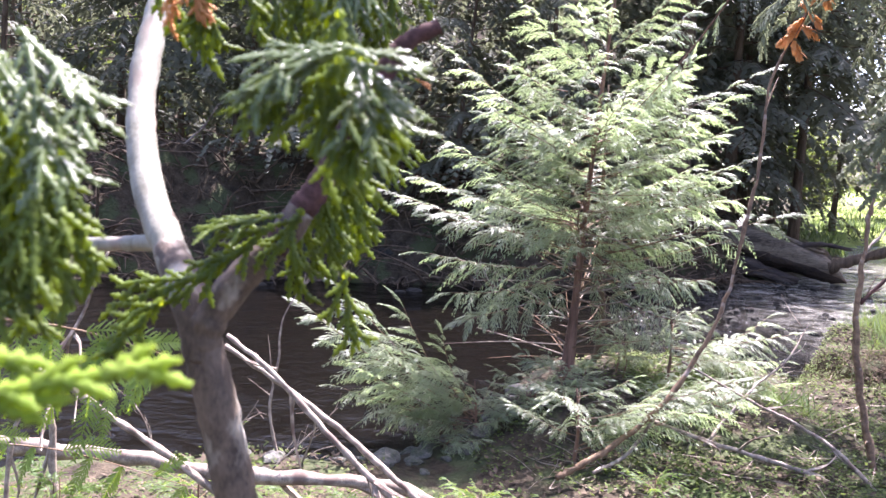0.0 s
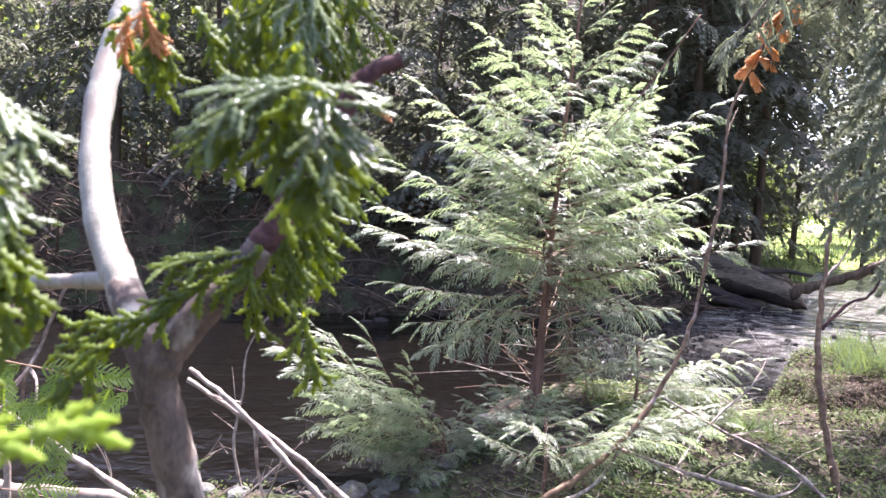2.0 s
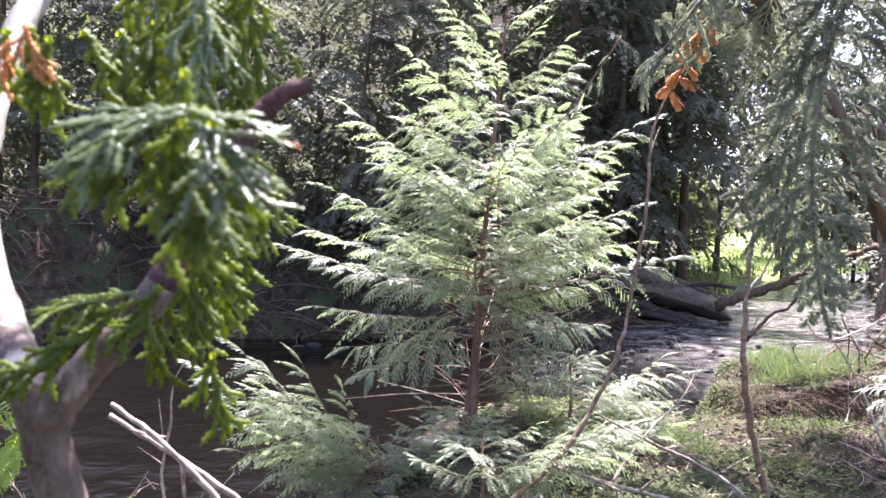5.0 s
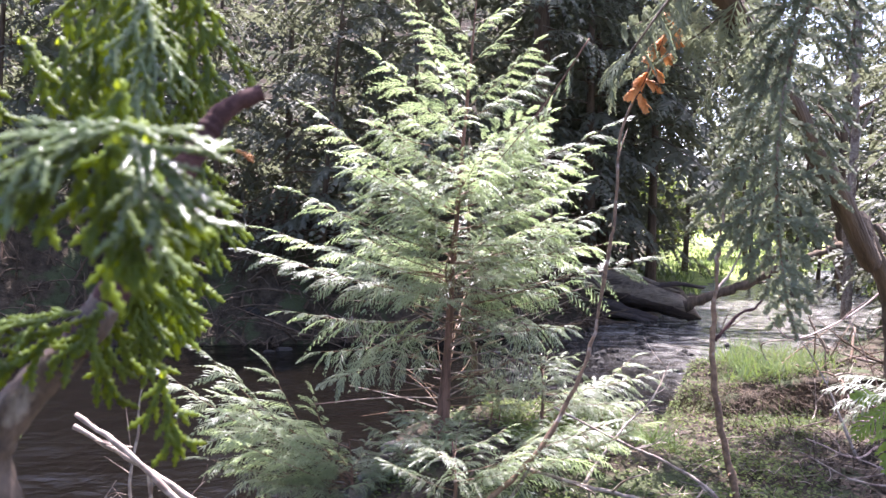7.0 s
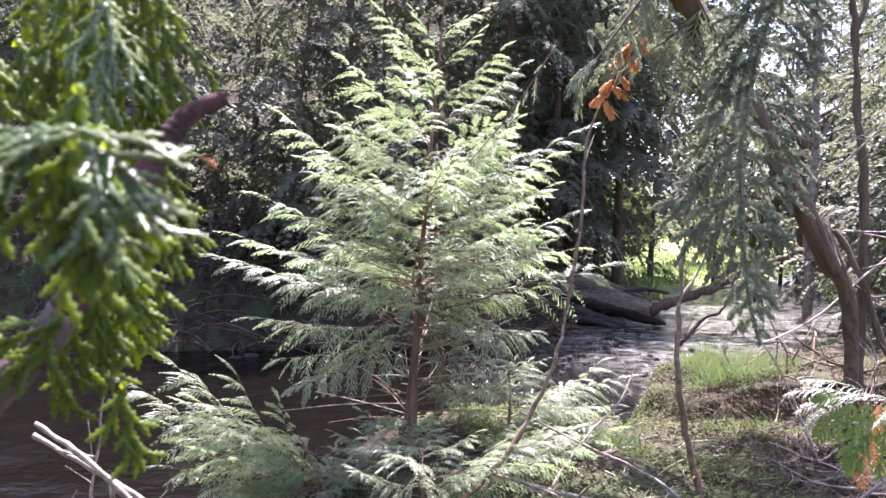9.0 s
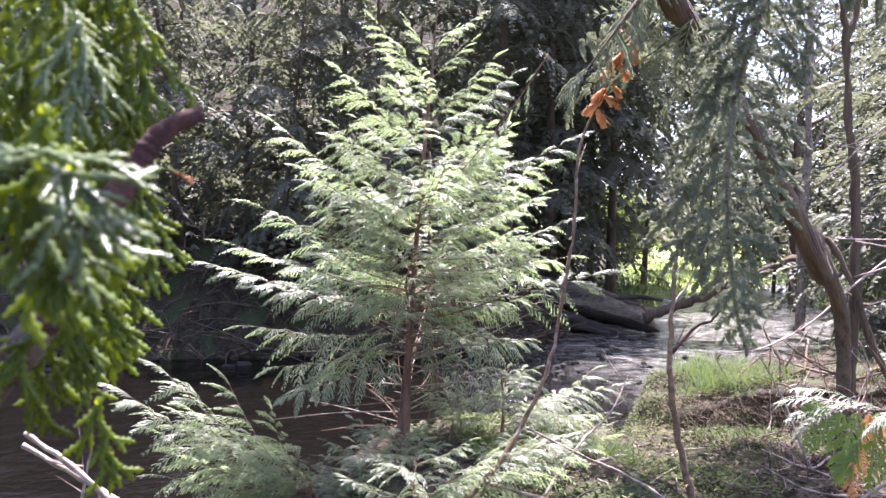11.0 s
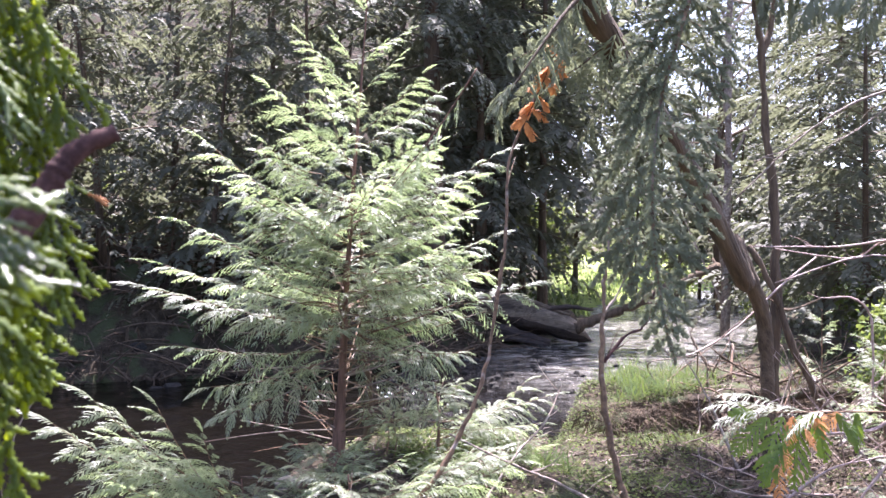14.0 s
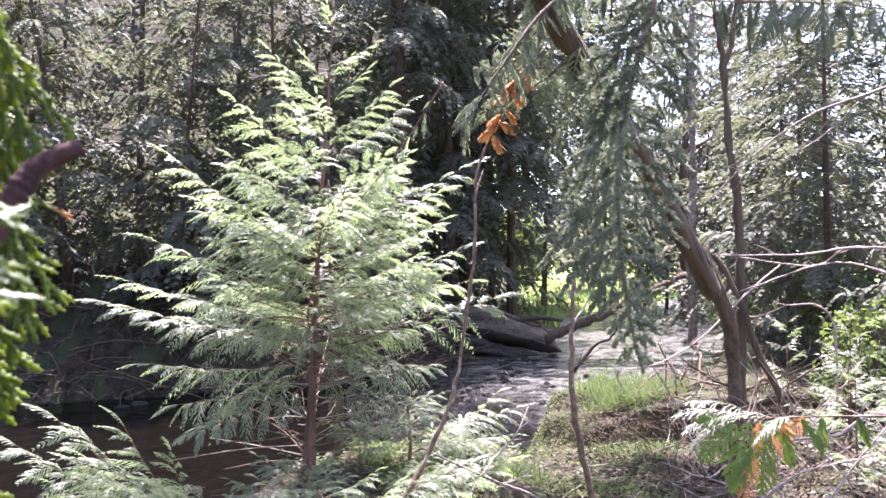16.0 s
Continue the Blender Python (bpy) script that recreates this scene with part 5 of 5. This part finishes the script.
LEAN_TURN = Vector(LEAN_LINE[-1] - LEAN_LINE[0]).to_track_quat("Z", "Y").to_matrix()
part("trunk", trunk_mesh("trunk", [tuple(LEAN_TURN.transposed() @ Vector(p)) for p in LEAN_LINE], 0.060, 0.088, M["dark_bark"], 12, 0.0, 9), lean, at=LEAN_TURN.to_4x4())
lean_rng = np.random.default_rng(71)
for i in range(12):
    p = Vector((5.76, 7.0, 0.3)).lerp(Vector((1.8, 4.4, 3.95)), 0.62 + 0.36 * i / 11) - Vector((5.76, 7.0, 0.3)) + Vector((-0.15, 0, 0.25)) * (1 - i / 11)
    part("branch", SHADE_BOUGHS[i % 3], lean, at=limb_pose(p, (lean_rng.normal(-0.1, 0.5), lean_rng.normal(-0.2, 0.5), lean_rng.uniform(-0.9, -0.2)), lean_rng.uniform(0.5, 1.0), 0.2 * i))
bare_branch([(5.49, 7.20, 0.40), (5.54, 7.23, 1.38), (5.56, 7.27, 2.29), (5.48, 7.30, 3.16), (5.44, 7.33, 4.03), (5.41, 7.37, 4.38), (5.33, 7.40, 5.2), (5.38, 7.4, 6.6), (5.4, 7.4, 8.6)], 0.052, 0.012, "dark_bark", "thin dark tree trunk forking overhead", "thin trees", 5, 60, "thin_tree", 0.5, 10, "tree")
thin_tree = bpy.data.objects["thin_tree"]
# unseen crown added high on the thin tree to dapple the bank with shade
shade_crown_rng = np.random.default_rng(72)
for i in range(34):
    h, a = 5.0 + 3.6 * i / 33, i * 2.399
    if math.cos(a) > 0.15:
        continue
    part("branch", DISTANT_BOUGHS[i % 5], thin_tree, at=limb_pose((-0.1 + shade_crown_rng.normal(0, 0.1), 0.2, h - 0.4), (math.cos(a), math.sin(a), 0.15 + shade_crown_rng.normal(0, 0.15)), shade_crown_rng.uniform(0.9, 2.3), 0.3 * i))
bare_branch([(5.455, 7.34, 3.90), (5.61, 7.38, 4.34), (5.78, 7.40, 5.1)], 0.035, 0.025, "dark_bark", "fork of a thin dark tree", "thin trees", 3, 61, "thin_tree", 0.4, 8, "tree")
bare_branch([(5.92, 7.0, 0.40), (5.60, 7.05, 1.0), (5.42, 7.1, 1.55), (5.2, 7.2, 2.0)], 0.036, 0.025, "dark_bark", "leaning dark stem beside a thin tree", "thin trees", 3, 63, "thin_tree", 0.4, 8, "tree")
bare_branch([(9.61, 14.0, 0.35), (9.66, 14.0, 3.5), (9.72, 14.0, 7.4)], 0.08, 0.055, "grey_twig", "grey upright trunk standing beyond the pond bank", "thin trees", 10, 64, "thin_tree", 1.6, 9, "tree")
bare_branch([(12.6, 18.5, 0.3), (12.5, 18.5, 4), (12.9, 18.5, 8.6)], 0.12, 0.06, "dark_bark", "grey upright trunk standing beyond the pond bank", "thin trees", 12, 65, "thin_tree", 1.8, 8, "tree")
# more added limbs above the view, reaching out to shade boughs and ground
for i in range(7):
    h = 4.9 + 1.3 * i / 6
    part("branch", DISTANT_BOUGHS[i % 5], thin_tree, at=limb_pose((-0.1, 0.1, h - 0.4), (-0.75 + shade_crown_rng.normal(0, 0.25), -0.65 + shade_crown_rng.normal(0, 0.25), 0.1), shade_crown_rng.uniform(2.0, 3.0), 0.3 * i))
# out-of-view cedar, added to keep sun off the hanging boughs
cedar((2.5, 1.35), 6.4, 30, 911, 1.5, 4.3, "unseen cedar added beside the viewer to shade the hanging boughs", "", DISTANT_BOUGHS, 0.09, rise=0.05, top=0.7)
PALE = "pale bare branch reaching through the brush"
bare_branch([(7.21, 6.50, 3.78), (6.56, 6.62, 3.55), (6.05, 6.75, 3.37), (5.48, 6.88, 2.98), (4.92, 7.00, 2.44)], 0.016, 0.008, "grey_twig", PALE, "brush branches", 6, 66, twig_len=0.4)
bare_branch([(6.36, 6.50, 3.45), (6.16, 6.65, 3.20), (5.68, 6.80, 2.87)], 0.010, 0.004, "grey_twig", PALE, "brush branches", 4, 67)
PINK = "bare pinkish branch in the sunlit brush"
bare_branch([(7.2, 5.8, 1.95), (6.68, 6.00, 1.98), (6.13, 6.30, 2.05), (5.75, 6.60, 1.99), (5.03, 6.90, 1.99)], 0.014, 0.007, "pink_twig", PINK, "brush branches", 4, 68)
bare_branch([(7.0, 5.8, 1.62), (6.47, 6.00, 1.72), (5.96, 6.40, 1.91), (5.20, 6.80, 1.65)], 0.013, 0.007, "pink_twig", PINK, "brush branches", 4, 69)
bare_branch([(6.9, 6.0, 2.0), (6.45, 6.10, 2.03), (6.06, 6.37, 2.04), (5.91, 6.63, 1.88), (5.28, 6.90, 1.97)], 0.011, 0.006, "pink_twig", PINK, "brush branches", 3, 70)
bare_branch([(3.81, 6.60, 1.19), (4.05, 6.64, 1.01), (4.37, 6.68, 1.08), (4.76, 6.72, 1.27), (5.23, 6.76, 1.62), (5.66, 6.80, 1.89)], 0.006, 0.010, "pink_twig", "pale arching branch bent down over the bank", "brush branches", 2, 71)
bare_branch([(5.57, 6.00, 0.60), (5.57, 6.00, 1.20), (5.52, 6.00, 1.44), (5.34, 6.00, 1.55), (5.10, 6.00, 1.55)], 0.013, 0.006, "pink_twig", PINK, "brush branches", 3, 72)
bare_branch([(4.6, 4.0, 0.93), (4.05, 4.07, 1.00), (3.82, 4.13, 0.89), (3.47, 4.20, 0.87)], 0.016, 0.007, "pink_twig", PINK, "brush branches", 5, 73)


def build_brush():
    rng = np.random.default_rng(90)
    for k in range(22):
        x = rng.uniform(-6.5, 3.5)
        y = float(np.interp(x, FAR_X, FAR_Y)) + rng.uniform(0.0, 2.2)
        a = np.array([x, y, max(0.0, float(height(x, y))) + 0.05])
        d = np.array([rng.normal(0, 0.9), rng.uniform(-0.9, 0.1), rng.uniform(-0.1, 0.7)]) * rng.uniform(0.7, 1.7)
        bare_branch([tuple(a), tuple(a + d * 0.5 + rng.normal(0, 0.12, 3)), tuple(a + d)], rng.uniform(0.012, 0.03), 0.005, "brown_twig" if k % 3 else "grey_twig", "dead branch lying on the dark far bank", "far bank branches", int(rng.integers(3, 7)), 500 + k, twig_len=0.6)
    for k in range(96):
        x, y = rng.uniform(3.4, 6.8), rng.uniform(3.8, 7.4)
        z = float(height(x, y))
        if x / y < 0.62:
            continue
        a = np.array([x, y, z + 0.02])
        t = rng.uniform(0, 6.28)
        d = np.array([math.cos(t), math.sin(t) * 0.6, rng.uniform(0.1, 1.1)]) * rng.uniform(0.35, 1.0)
        bare_branch([tuple(a), tuple(a + d * 0.5 + rng.normal(0, 0.09, 3)), tuple(a + d)], rng.uniform(0.006, 0.013), 0.003, "pink_twig" if k % 3 else "grey_twig", "tangled bare twig in the brush heap", "brush heap", int(rng.integers(2, 5)), 200 + k, twig_len=0.3)
    for k in range(46):
        a = np.array([rng.uniform(4.7, 6.3), rng.uniform(6.7, 8.2), 0.0])
        a[2] = float(height(a[0], a[1])) + 0.02
        t = rng.uniform(0, 6.28)
        d = np.array([math.cos(t), math.sin(t) * 0.6, rng.uniform(0.1, 0.8)]) * rng.uniform(0.4, 1.1)
        bare_branch([tuple(a), tuple(a + d * 0.5 + rng.normal(0, 0.1, 3)), tuple(a + d)], rng.uniform(0.008, 0.022), 0.004, ("dark_bark", "grey_twig", "brown_twig")[k % 3], "dead branch tangled at the foot of the leaning trunk", "trunk-foot tangle", int(rng.integers(2, 6)), 600 + k, twig_len=0.35)
    # cedar seedlings in the brush
    for x, y, tall, n in [(5.0, 5.2, 0.9, 10), (6.4, 7.6, 1.2, 14), (5.9, 5.6, 1.5, 14), (4.55, 4.55, 0.4, 6), (6.1, 6.4, 1.3, 13), (5.6, 5.9, 1.0, 11), (6.7, 6.9, 1.5, 15), (6.3, 5.9, 0.8, 9)]:
        cedar((x, y), tall, n, 300 + n, 0.55, 0.1, "small pale cedar seedling in the sunlit brush", "brush seedlings", SMALL_BOUGHS, 0.015, "cedar_bark", rise=0.3, sides=6)
    # green fronds low by the fallen branches
    for x, y, tall, n, r in [(-1.25, 2.75, 0.50, 12, 0.34), (-0.78, 3.15, 0.55, 9, 0.30), (-1.05, 2.35, 0.66, 10, 0.30), (-0.95, 2.55, 0.30, 9, 0.34), (-1.65, 3.0, 0.35, 10, 0.4), (-0.35, 3.5, 0.22, 9, 0.3), (0.25, 3.7, 0.2, 8, 0.28), (-1.0, 3.6, 0.3, 9, 0.34), (-1.9, 3.5, 0.4, 9, 0.4), (0.75, 4.0, 0.22, 8, 0.3), (1.2, 4.3, 0.2, 7, 0.26)]:
        cedar((x, y), tall, n, 400 + n, r, 0.08, "small green cedar seedling beside the fallen branches", "bank seedlings", FROND_BOUGHS, 0.010, "cedar_bark", rise=0.25, sides=6)


build_brush()


# ---- the log at the bend ----
def build_log():
    rng = np.random.default_rng(12)
    off = np.array([6.4, 17.0, 0.3])
    ob = thing("fallen_log", off, "bleached fallen log with split pointed end jutting over the water", "log")
    # the trunk: a weathered beam whose underside is broken away towards the pointed end
    g = Geo()
    line = spline([(4.3, 18.3, 1.25), (5.3, 17.7, 1.05), (6.3, 17.1, 0.85), (7.2, 16.7, 0.58), (7.75, 16.5, 0.30), (8.0, 16.42, 0.08)], 6) - off
    tang = unit(np.gradient(line, axis=0))
    across = unit(np.cross(tang, [0, 0, 1]))
    n, sides = len(line), 16
    rings = []
    for i in range(n):
        q = i / (n - 1)
        end = 1 - 0.85 * max(0.0, (q - 0.7) / 0.3) ** 1.4
        wide = 0.60 * (1 - 0.66 * q ** 1.8) * end
        ring = []
        for k in range(sides):
            a = 2 * math.pi * k / sides
            up = math.sin(a)
            depth = (0.24 * (1 - 0.4 * q) if up > 0 else 0.75 * (1 - 0.72 * q)) * end
            r = 1 + rng.normal(0, 0.05) + 0.06 * math.sin(5 * a + i * 0.3)
            ring.append(line[i] + across[i] * math.cos(a) * wide * r + np.array([0, 0, up * depth * r]))
        rings.append(ring)
    v = np.array(rings).reshape(-1, 3)
    i, j = np.meshgrid(np.arange(n - 1), np.arange(sides), indexing="ij")
    k = (j + 1) % sides
    g.add(v, np.stack([i * sides + j, i * sides + k, (i + 1) * sides + k, (i + 1) * sides + j], -1).reshape(-1, 4))
    # lower faces take the dark slot: wet wood with underside shade coloured in
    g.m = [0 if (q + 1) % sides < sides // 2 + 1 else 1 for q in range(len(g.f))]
    part("trunk", g.mesh("trunk", [M["log"], M["wet_shaded_wood"]], True), ob)
    for pts, r0, r1 in [([(5.4, 17.4, 1.12), (6.6, 16.7, 0.92), (7.5, 16.35, 0.62)], 0.09, 0.03), ([(4.9, 17.3, 0.55), (6.0, 16.7, 0.35), (7.0, 16.3, 0.05)], 0.20, 0.07), ([(5.5, 16.9, 0.25), (6.3, 16.5, 0.15), (6.9, 16.2, 0.0)], 0.12, 0.05), ([(6.9, 16.6, 0.70), (7.4, 16.35, 0.80), (7.9, 16.1, 0.74)], 0.07, 0.03)]:
        g = Geo()
        tube(g, spline(pts, 5) - off, r0, r1, 8, rng=rng)
        part("splinter", g.mesh("splinter", [M["log" if r0 == 0.09 else "wet_shaded_wood"]], True), ob)
    bare_branch([(7.3, 15.7, 0.40), (7.7, 15.5, 0.62), (8.33, 15.33, 0.86), (9.27, 15.17, 1.30), (10.1, 15.0, 1.64), (10.8, 14.9, 1.8)], 0.11, 0.06, "dark_bark", "dark fallen bough arching over the pond", "", 8, 80, "fallen_bough", 0.6, 9)


build_log()


# ---- stones, grass, moss and litter ----
def stone_mesh(seed, mat="stone"):
    rng = np.random.default_rng(seed)
    bm = bmesh.new()
    bmesh.ops.create_icosphere(bm, subdivisions=2, radius=1.0)
    sq = np.array([1.0, rng.uniform(0.6, 0.9), rng.uniform(0.35, 0.6)])
    for v in bm.verts:
        n1 = noise.noise(Vector(v.co) * 1.1 + Vector((seed, 0, 0)))
        v.co = Vector((v.co.x * sq[0], v.co.y * sq[1], v.co.z * sq[2])) * (1 + 0.45 * n1)
    me = bpy.data.meshes.new("stone")
    bm.to_mesh(me)
    bm.free()
    me.materials.append(M[mat])
    return me


def build_stones():
    rng = np.random.default_rng(33)
    kinds = [stone_mesh(s) for s in range(5)]
    wet = [stone_mesh(s, "wet_stone") for s in range(5, 9)]

    def lay(x, y, s, lift, label, group):
        ob = new("stone", wet[int(rng.integers(4))] if "dark" in label else kinds[int(rng.integers(5))])
        z = max(float(height(x, y)), -0.05) + lift * s
        ob.matrix_basis = Matrix.Translation((x, y, z)) @ Matrix.Rotation(rng.uniform(0, 6.28), 4, "Z") @ Matrix.Diagonal((s, s, s, 1))
        tagged(ob, label, "stone", group)

    for k in range(60):
        x = rng.uniform(-1.2, 0.9)
        y = np.interp(x, NEAR_X, NEAR_Y) + rng.normal(-0.05, 0.16)
        lay(x, y, rng.uniform(0.025, 0.11), 0.1, "small grey stone at the stream edge", "shore stones")
    for k in range(190):
        x = rng.uniform(2.6, 7.8)
        y = rng.uniform(np.interp(x, NEAR_X, NEAR_Y) + 0.2, np.interp(x, FAR_X, FAR_Y) - 0.2)
        lay(x, y, rng.uniform(0.03, 0.09), 0.75, "dark wet stone in the riffle", "riffle stones")
    for k in range(14):
        x = rng.uniform(-5.5, 0)
        y = np.interp(x, FAR_X, FAR_Y) + rng.normal(-0.5, 0.5)
        lay(x, y, rng.uniform(0.06, 0.20), 0.0, "dark stone under the far bank", "far bank stones")


def scatter_leaves(name, rng, boxes, n, length, ratio, lift, leaf, label, category, upright=0.0, keep=None):
    x = np.concatenate([rng.uniform(b[0], b[1], int(n * b[4])) for b in boxes])
    y = np.concatenate([rng.uniform(b[2], b[3], int(n * b[4])) for b in boxes])
    z = height(x, y)
    ok = z > 0.06
    if keep is not None:
        ok &= keep(x, y)
    x, y, z = x[ok], y[ok], z[ok]
    m = len(x)
    a = rng.uniform(0, 6.28, m)
    d = np.stack([np.cos(a), np.sin(a), np.abs(rng.normal(0.15, 0.3, m)) + upright], 1)
    s = np.stack([-np.sin(a), np.cos(a), rng.normal(0, 0.35, m)], 1)
    ln = length * rng.uniform(0.5, 1.4, m)
    p = np.stack([x, y, z + rng.uniform(0, 1, m) ** 2 * lift], 1)
    g = Geo()
    kites(g, p, d, s, ln, ln * ratio)
    solid(name, g.mesh(name, [M[leaf]]), label, category, kind="stuff")


def build_turf_edge():
    """The overhanging lip of turf above the undercut bank."""
    g = Geo()
    rng = np.random.default_rng(66)
    xs = np.linspace(3.35, 7.2, 78)
    lip = 7.44 + 0.05 * (xs - 4) - 0.10 - 0.07 * rough(xs, 0 * xs, 5.0) - 0.10 * wave(xs, 0 * xs + 7.4, 2.6, 0.9)
    fade = smooth(3.35, 4.1, xs) * smooth(7.2, 6.6, xs)
    lip = lip + 0.42 * (1 - fade)
    back = 7.44 + 0.05 * (xs - 4) + 0.30 - 0.10 * wave(xs, 0 * xs + 7.4, 2.6, 0.9)
    top_b = height(xs, back) + 0.012
    top_f = top_b - 0.03 + 0.02 * rough(xs, 3 + 0 * xs, 6.0)
    low_f = top_f - 0.05 * fade - 0.004 - 0.04 * fade * np.abs(rough(xs, 9 + 0 * xs, 7.0))
    low_b = top_b - 0.22 * fade - 0.01
    v = np.stack([np.stack([xs, back, top_b], 1), np.stack([xs, lip + 0.05, top_f + 0.015], 1), np.stack([xs, lip, top_f - 0.03], 1), np.stack([xs, lip + 0.03, low_f], 1), np.stack([xs, back, low_b], 1)], 1)
    n = len(xs)
    i, j = np.meshgrid(np.arange(n - 1), np.arange(5), indexing="ij")
    k = (j + 1) % 5
    g.add(v.reshape(-1, 3), np.stack([i * 5 + j, (i + 1) * 5 + j, (i + 1) * 5 + k, i * 5 + k], -1).reshape(-1, 4))
    solid("turf_edge", g.mesh("turf_edge", [M["ground"]], True), "overhanging lip of turf above the undercut bank", "bank", kind="structure")


def build_ground_cover():
    rng = np.random.default_rng(44)
    patch = lambda x, y: wave(x, y, 2.3, 0.6) + rng.normal(0, 0.5, len(x)) > -0.15 + 1.6 * smooth(0.60, 0.70, x / y)
    scatter_leaves("ground_cover", rng, [(1.4, 6.5, 3.8, 8.0, 1.0), (-2.0, 2.2, 2.4, 6.6, 0.25), (2.9, 5.6, 7.2, 9.4, 0.22)], 74000, 0.024, 0.75, 0.06, "moss_leaf", "low green mossy ground cover on the bank", "ground cover", keep=patch)
    scatter_leaves("leafy_plants", rng, [(1.4, 6.5, 3.8, 8.0, 0.8), (-2.0, 1.6, 2.6, 5.4, 0.2), (2.9, 5.0, 6.8, 9.0, 0.3)], 26000, 0.036, 0.6, 0.09, "moss_leaf", "low leafy plants growing through the moss", "ground cover", 0.25, keep=lambda x, y: rough(x, y, 3.0) + rng.normal(0, 0.25, len(x)) > 0.15 + 0.7 * smooth(0.60, 0.70, x / y))
    scatter_leaves("leaf_litter", rng, [(-3.0, 7.5, 2.2, 9.5, 0.5), (-7, 7, 12, 18.5, 0.5), (3.4, 6.8, 4.6, 7.3, 0.2)], 48000, 0.055, 0.4, 0.02, "litter", "brown leaf and twig litter on the ground", "leaf litter")
    scatter_leaves("grass", rng, [(4.2, 6.2, 7.35, 9.2, 0.5), (3.5, 4.6, 7.25, 9.4, 0.40), (2.0, 2.7, 5.3, 6.4, 0.1), (6.0, 9, 8.5, 12, 0.14)], 4200, 0.24, 0.028, 0.02, "grass_blade", "upright green grass on the stream bank", "grass", 0.9, keep=lambda x, y: rough(x, y, 5.0) + rng.normal(0, 0.12, len(x)) > 0.12)
    scatter_leaves("meadow_grass", rng, [(10, 30, 20, 34, 0.5), (14, 50, 30, 60, 0.5)], 22000, 0.30, 0.12, 0.05, "grass_blade", "sunlit meadow grass beyond the stream", "grass", 1.0)
    g = Geo()
    m = 6500
    x = rng.uniform(3.3, 7.0, m)
    y = 7.38 + 0.05 * (x - 4) + rng.normal(0, 0.13, m) - 0.10 * wave(x, 0 * x + 7.4, 2.6, 0.9)
    z = np.maximum(height(x, y), height(x, y + 0.25) - 0.12) + 0.02
    d = np.stack([rng.normal(0, 0.5, m), -np.abs(rng.normal(0.3, 0.4, m)), rng.normal(-0.15, 0.5, m)], 1)
    ln = rng.uniform(0.06, 0.22, m)
    kites(g, np.stack([x, y, z], 1), d, np.stack([np.ones(m), rng.normal(0, 0.5, m), rng.normal(0, 0.5, m)], 1), ln, 0.007)
    m = 2200
    x, y = rng.uniform(3.4, 6.6, m), rng.uniform(5.2, 7.3, m)
    under = x / y > 0.56 + rng.normal(0, 0.05, m)
    x, y = x[under], y[under]
    m = len(x)
    kites(g, np.stack([x, y, height(x, y) + 0.01], 1), np.stack([rng.normal(0, 0.6, m), rng.normal(0, 0.6, m), np.abs(rng.normal(0.3, 0.4, m))], 1), np.stack([np.ones(m), rng.normal(0, 0.5, m), rng.normal(0, 0.5, m)], 1), rng.uniform(0.08, 0.26, m), 0.007)
    solid("dry_grass", g.mesh("dry_grass", [M["dry_blade"]]), "withered brown grass hanging over the bank lip", "grass", kind="stuff")
    # roots and sticks hanging on the far bank and under the grassy shelf
    g = Geo()
    for k in range(1100):
        x = rng.uniform(-7.5, 6.0)
        y = float(np.interp(x, FAR_X, FAR_Y)) + rng.uniform(-0.1, 2.0)
        p = np.array([x, y, max(0.0, float(height(x, y))) + 0.02])
        d = np.array([rng.normal(0, 0.7), rng.normal(-0.4, 0.4), rng.normal(0.1, 0.35)]) * rng.uniform(0.4, 1.1)
        tube(g, spline([p, p + d * 0.5 + np.array([0, 0, rng.uniform(0, 0.15)]), p + d], 3), rng.uniform(0.008, 0.03), 0.004, 4, rng=rng)
    for k in range(640):
        x = rng.uniform(3.6, 6.6)
        y = 7.42 + 0.05 * (x - 4) + rng.normal(0, 0.14)
        p = np.array([x, y, 0.47 + rng.uniform(-0.2, 0.03)])
        d = np.array([rng.normal(0, 0.25), -rng.uniform(-0.05, 0.3), -rng.uniform(0.0, 0.35)])
        tube(g, spline([p, p + d * 0.5 + rng.normal(0, 0.03, 3), p + d], 3), rng.uniform(0.0015, 0.004), 0.001, 3, rng=rng)
    solid("roots", g.mesh("roots", [M["dark_bark"]]), "tangled brown roots and sticks along the banks", "roots", kind="stuff")
    g = Geo()
    for k in range(1100):
        x, y = rng.uniform(0.6, 6.8), rng.uniform(3.4, 8.2)
        z = float(height(x, y))
        t, ln = rng.uniform(0, 6.28), rng.uniform(0.08, 0.35)
        p = np.array([x, y, z + 0.012])
        d = np.array([math.cos(t), math.sin(t), rng.uniform(0, 0.25)]) * ln
        tube(g, [p, p + d * 0.5 + rng.normal(0, 0.012, 3), p + d], rng.uniform(0.002, 0.006), 0.0015, 3, rng=rng)
    solid("twig_litter", g.mesh("twig_litter", [M["grey_twig"]]), "dry pale twigs scattered on the moss", "twigs", kind="stuff")


build_stones()
build_turf_edge()
build_ground_cover()
